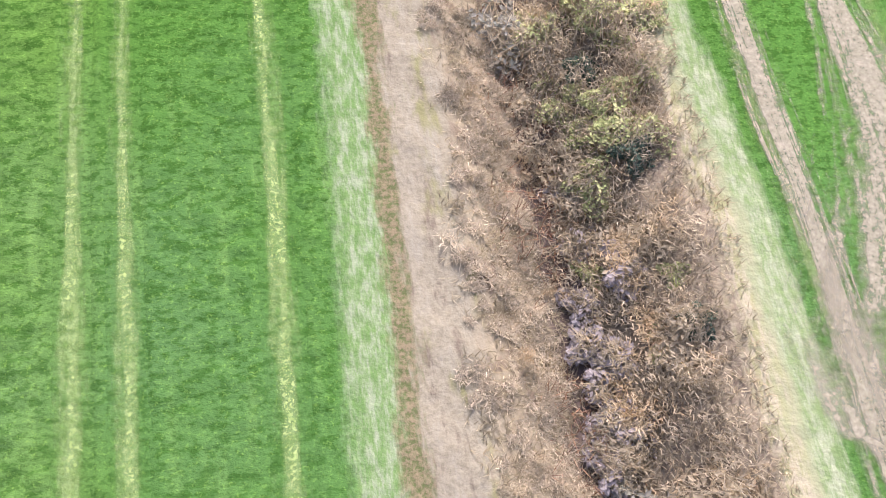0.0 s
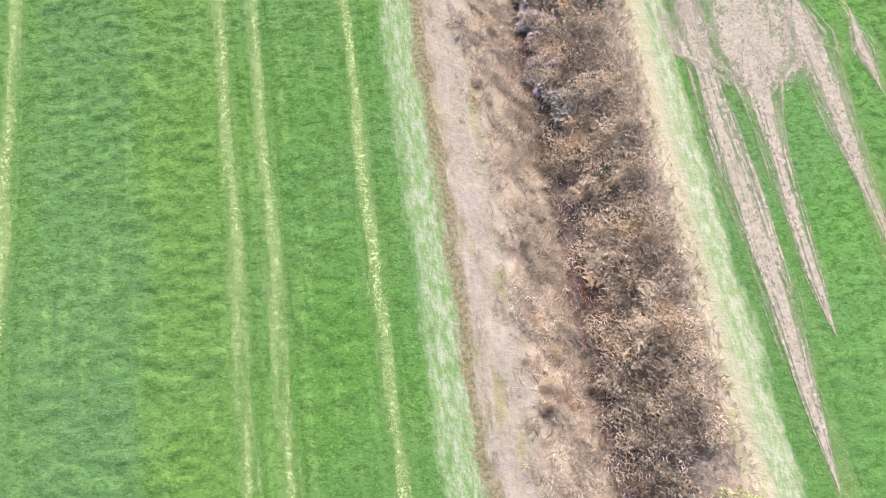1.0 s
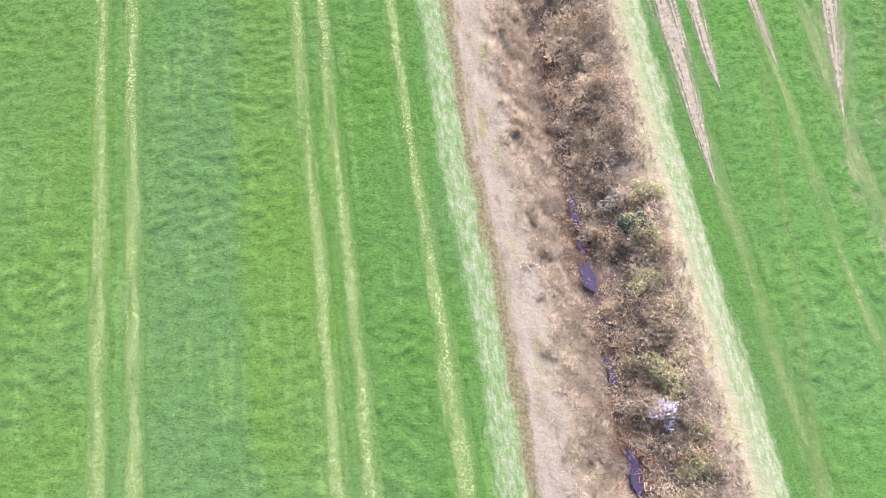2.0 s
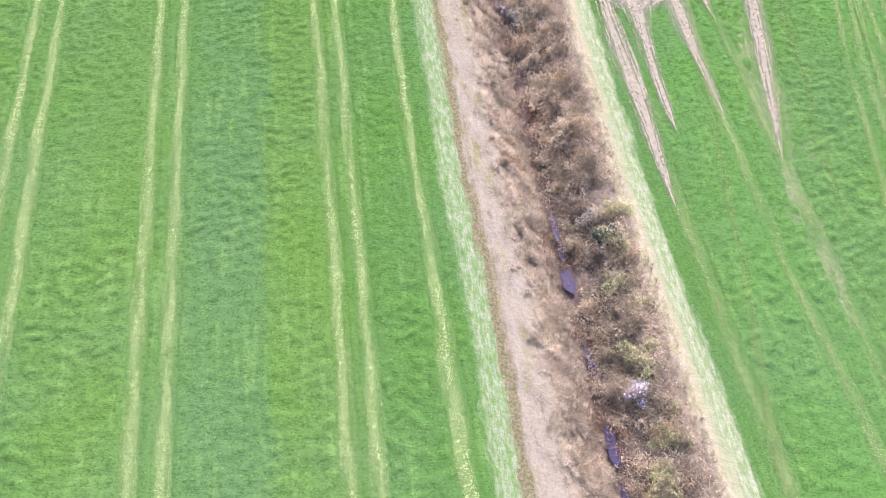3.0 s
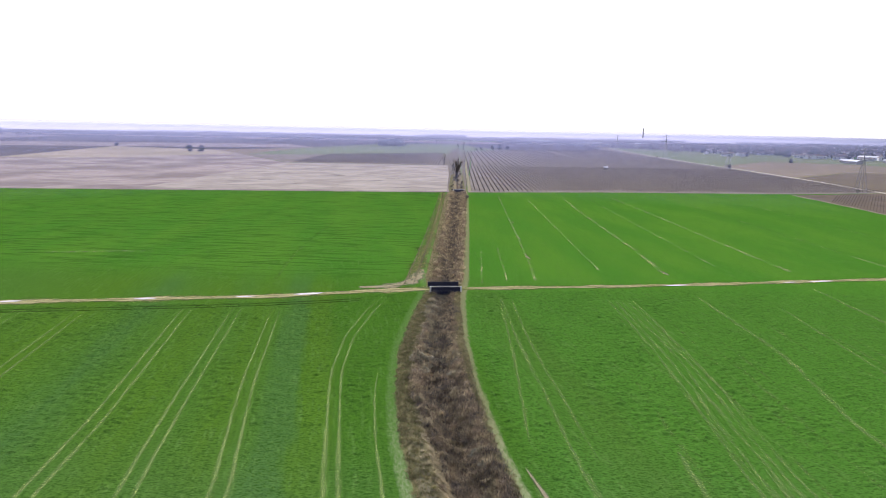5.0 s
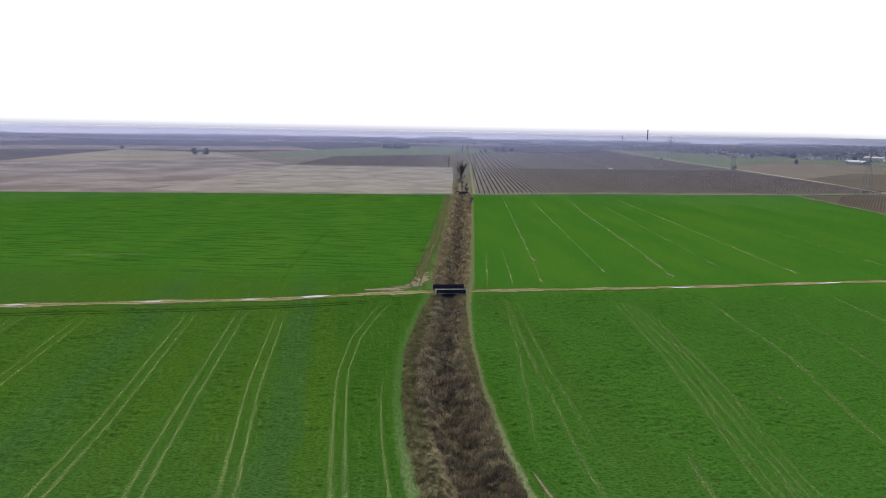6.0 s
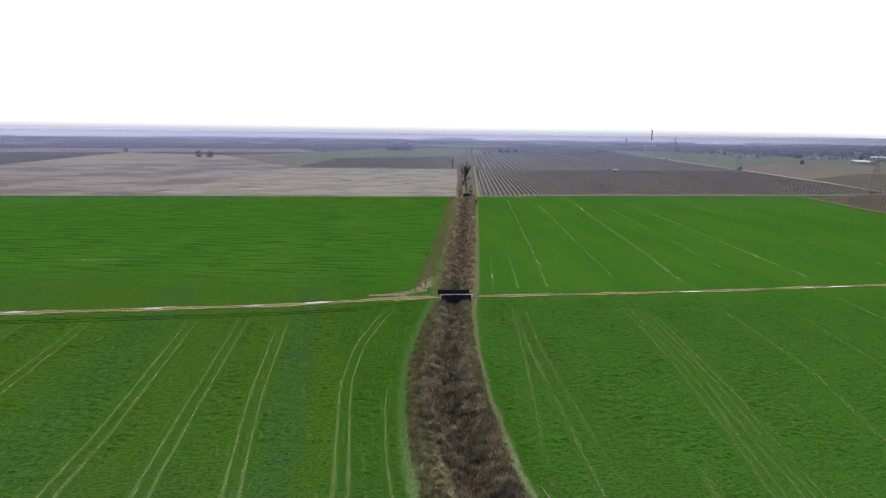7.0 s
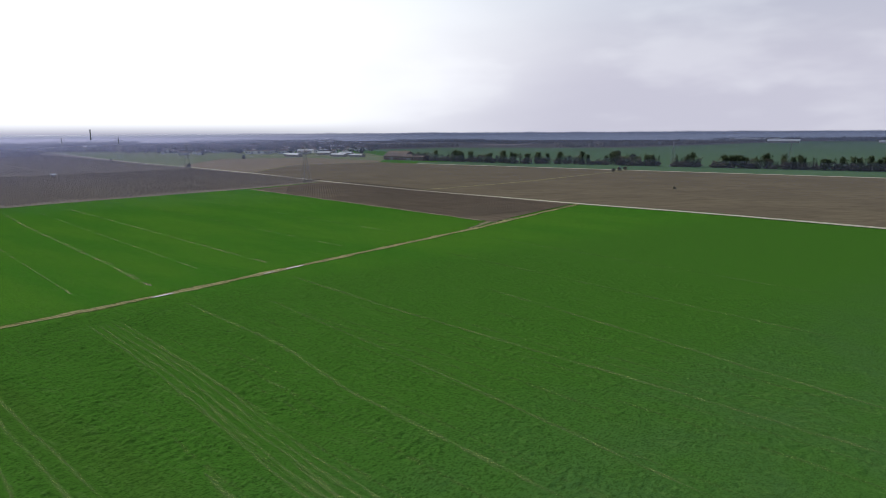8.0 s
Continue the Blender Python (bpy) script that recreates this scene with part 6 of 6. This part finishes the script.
def pylon(H=25.0):
    top = base("power_pylon", "grey steel lattice power pylon in fields", "pylon")
    b, t = 2.6, 0.55
    for sx in (-1, 1):
        for sy in (-1, 1):
            part("leg", Pieces().tube((sx * b, sy * b, 0), (sx * t, sy * t, H * 0.72), 0.09, 0.07, 4), M_STEEL, top)
    p = Pieces()
    for i in range(7):
        z0, z1 = H * 0.72 * i / 7, H * 0.72 * (i + 1) / 7
        r0, r1 = b + (t - b) * i / 7, b + (t - b) * (i + 1) / 7
        for s in (-1, 1):
            p.tube((-r0, s * r0, z0), (r1, s * r1, z1), 0.04, 0.04, 4).tube((r0, s * r0, z0), (-r1, s * r1, z1), 0.04, 0.04, 4)
            p.tube((s * r0, -r0, z0), (s * r1, r1, z1), 0.04, 0.04, 4).tube((s * r0, r0, z0), (s * r1, -r1, z1), 0.04, 0.04, 4)
    tagged(part("lattice", p, M_STEEL, top), kind="stuff")
    part("mast", Pieces().tube((0, 0, H * 0.70), (0, 0, H), 0.5, 0.12, 4), M_STEEL, top)
    for i, w in enumerate((5.2, 4.2, 3.2)):
        z = H * (0.72 + 0.10 * i)
        part("cross_arm", Pieces().tube((-w, 0, z), (w, 0, z), 0.11, 0.11, 4).tube((-w, 0, z), (0, 0, z + 1.3), 0.07, 0.07, 4).tube((w, 0, z), (0, 0, z + 1.3), 0.07, 0.07, 4), M_STEEL, top)
    return top


put(pylon(), [(278, 792, 0, 1.2, 1.2, 1.2), (270, 1062, 0, 1.2, 1.2, 1.25), (266, 470, 0, 1, 1, 1.1), (700, 412, 20, 1, 1, 0.95), (790, 322, 20, 1, 1, 0.95), (258, 1420, 0, 1.2, 1.2, 1.2), (900, 240, 20, 1, 1, 1)])


# ---- painted haze at the edge of the plain ----
def sunward(nt, at, rise):
    """0 away from the sun to 1 toward it, wider the higher one looks."""
    flat = math_node(nt, "SQRT", math_node(nt, "ADD", math_node(nt, "POWER", math_node(nt, "ABSOLUTE", at.outputs[0]), 2.0), math_node(nt, "POWER", math_node(nt, "ABSOLUTE", at.outputs[1]), 2.0)))
    lit = math_node(nt, "SUBTRACT", math_node(nt, "MULTIPLY", at.outputs[1], 0.951), math_node(nt, "MULTIPLY", at.outputs[0], 0.309))
    return flat, math_node(nt, "ADD", math_node(nt, "DIVIDE", lit, flat), math_node(nt, "MULTIPLY", at.outputs[2], rise))


def horizon():
    """A glowing wall around the plain, painted with hazy air brighter toward the sun."""
    n, R = 96, 3420.0
    v, f = [], []
    for z in (-40, 20, 60, 190, 660, 1500):
        v += [(R * math.sin(2 * math.pi * i / n), R * math.cos(2 * math.pi * i / n), z) for i in range(n)]
    for k in range(5):
        f += [(k * n + i, k * n + (i + 1) % n, (k + 1) * n + (i + 1) % n, (k + 1) * n + i) for i in range(n)]
    m, nt, b = start("painted_horizon_haze")
    co = node(nt, "ShaderNodeNewGeometry").outputs["Position"]
    at = node(nt, "ShaderNodeSeparateXYZ", {0: co})
    z = at.outputs[2]
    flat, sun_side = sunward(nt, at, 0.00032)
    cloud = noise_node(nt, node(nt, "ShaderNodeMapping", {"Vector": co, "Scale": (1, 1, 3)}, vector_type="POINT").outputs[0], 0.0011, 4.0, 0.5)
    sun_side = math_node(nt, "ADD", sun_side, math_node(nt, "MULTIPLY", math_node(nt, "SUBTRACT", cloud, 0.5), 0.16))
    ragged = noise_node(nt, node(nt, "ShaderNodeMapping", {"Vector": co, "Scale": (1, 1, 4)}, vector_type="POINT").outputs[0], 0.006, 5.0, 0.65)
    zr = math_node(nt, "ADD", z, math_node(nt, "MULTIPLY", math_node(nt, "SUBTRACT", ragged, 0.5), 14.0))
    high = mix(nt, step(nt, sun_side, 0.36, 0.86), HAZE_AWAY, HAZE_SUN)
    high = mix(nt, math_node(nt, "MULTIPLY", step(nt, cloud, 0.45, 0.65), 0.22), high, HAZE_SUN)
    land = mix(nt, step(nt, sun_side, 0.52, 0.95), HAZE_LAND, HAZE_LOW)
    # Sun glare is put into the emitted colour: land fades softly on that side.
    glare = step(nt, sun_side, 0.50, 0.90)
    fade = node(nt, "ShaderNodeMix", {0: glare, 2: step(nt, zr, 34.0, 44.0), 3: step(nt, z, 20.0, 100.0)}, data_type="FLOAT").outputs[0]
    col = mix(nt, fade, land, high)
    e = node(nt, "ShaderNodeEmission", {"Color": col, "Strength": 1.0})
    t = node(nt, "ShaderNodeBsdfTransparent")
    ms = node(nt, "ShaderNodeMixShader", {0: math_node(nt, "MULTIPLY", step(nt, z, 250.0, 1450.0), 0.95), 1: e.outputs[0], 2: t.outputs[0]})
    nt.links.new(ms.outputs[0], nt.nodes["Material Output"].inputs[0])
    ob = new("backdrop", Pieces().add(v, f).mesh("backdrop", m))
    tagged(ob, "glowing backdrop painted with a hazy pale lilac horizon", "backdrop", kind="structure")


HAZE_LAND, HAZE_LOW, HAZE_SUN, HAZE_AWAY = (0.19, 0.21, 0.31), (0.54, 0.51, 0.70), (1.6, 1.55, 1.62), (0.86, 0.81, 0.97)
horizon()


def ground_haze():
    """Thin sheet painted as haze over the far plain: denser with distance, brighter sunward."""
    n = 96
    rings = [(320, 2.8), (480, 4.6), (700, 7.0), (1000, 10.5), (1500, 16.0), (2200, 24.0), (3400, 37.5)]
    v = [(r * math.sin(2 * math.pi * i / n), r * math.cos(2 * math.pi * i / n), z) for r, z in rings for i in range(n)]
    f = [(k * n + i, k * n + (i + 1) % n, (k + 1) * n + (i + 1) % n, (k + 1) * n + i) for k in range(len(rings) - 1) for i in range(n)]
    m, nt, b = start("ground_haze", 1.0, 0.0)
    co = node(nt, "ShaderNodeNewGeometry").outputs["Position"]
    at = node(nt, "ShaderNodeSeparateXYZ", {0: co})
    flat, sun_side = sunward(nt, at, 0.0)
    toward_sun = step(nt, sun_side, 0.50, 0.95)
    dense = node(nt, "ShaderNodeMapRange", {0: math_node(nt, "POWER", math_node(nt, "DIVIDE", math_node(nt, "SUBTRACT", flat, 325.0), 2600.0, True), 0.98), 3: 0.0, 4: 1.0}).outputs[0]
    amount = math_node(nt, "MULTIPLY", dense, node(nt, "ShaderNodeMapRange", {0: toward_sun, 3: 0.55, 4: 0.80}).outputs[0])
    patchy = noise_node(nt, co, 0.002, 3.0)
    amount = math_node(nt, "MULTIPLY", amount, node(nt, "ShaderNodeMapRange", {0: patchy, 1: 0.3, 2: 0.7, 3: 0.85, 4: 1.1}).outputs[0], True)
    # Haze light goes into the base colour: whiter far out, darker away from sun.
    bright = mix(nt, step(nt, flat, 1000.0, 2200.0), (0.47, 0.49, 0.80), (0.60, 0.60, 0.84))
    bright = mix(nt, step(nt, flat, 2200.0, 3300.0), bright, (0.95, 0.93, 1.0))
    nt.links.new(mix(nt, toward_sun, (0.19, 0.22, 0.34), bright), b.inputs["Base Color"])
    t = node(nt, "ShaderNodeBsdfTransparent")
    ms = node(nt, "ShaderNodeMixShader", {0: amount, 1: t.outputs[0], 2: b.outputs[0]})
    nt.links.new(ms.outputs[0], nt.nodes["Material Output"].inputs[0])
    tagged(new("ground_haze", Pieces().add(v, f).mesh("ground_haze", m, True)), "thin lilac sheet painted as haze over the far plain", "haze", kind="stuff")


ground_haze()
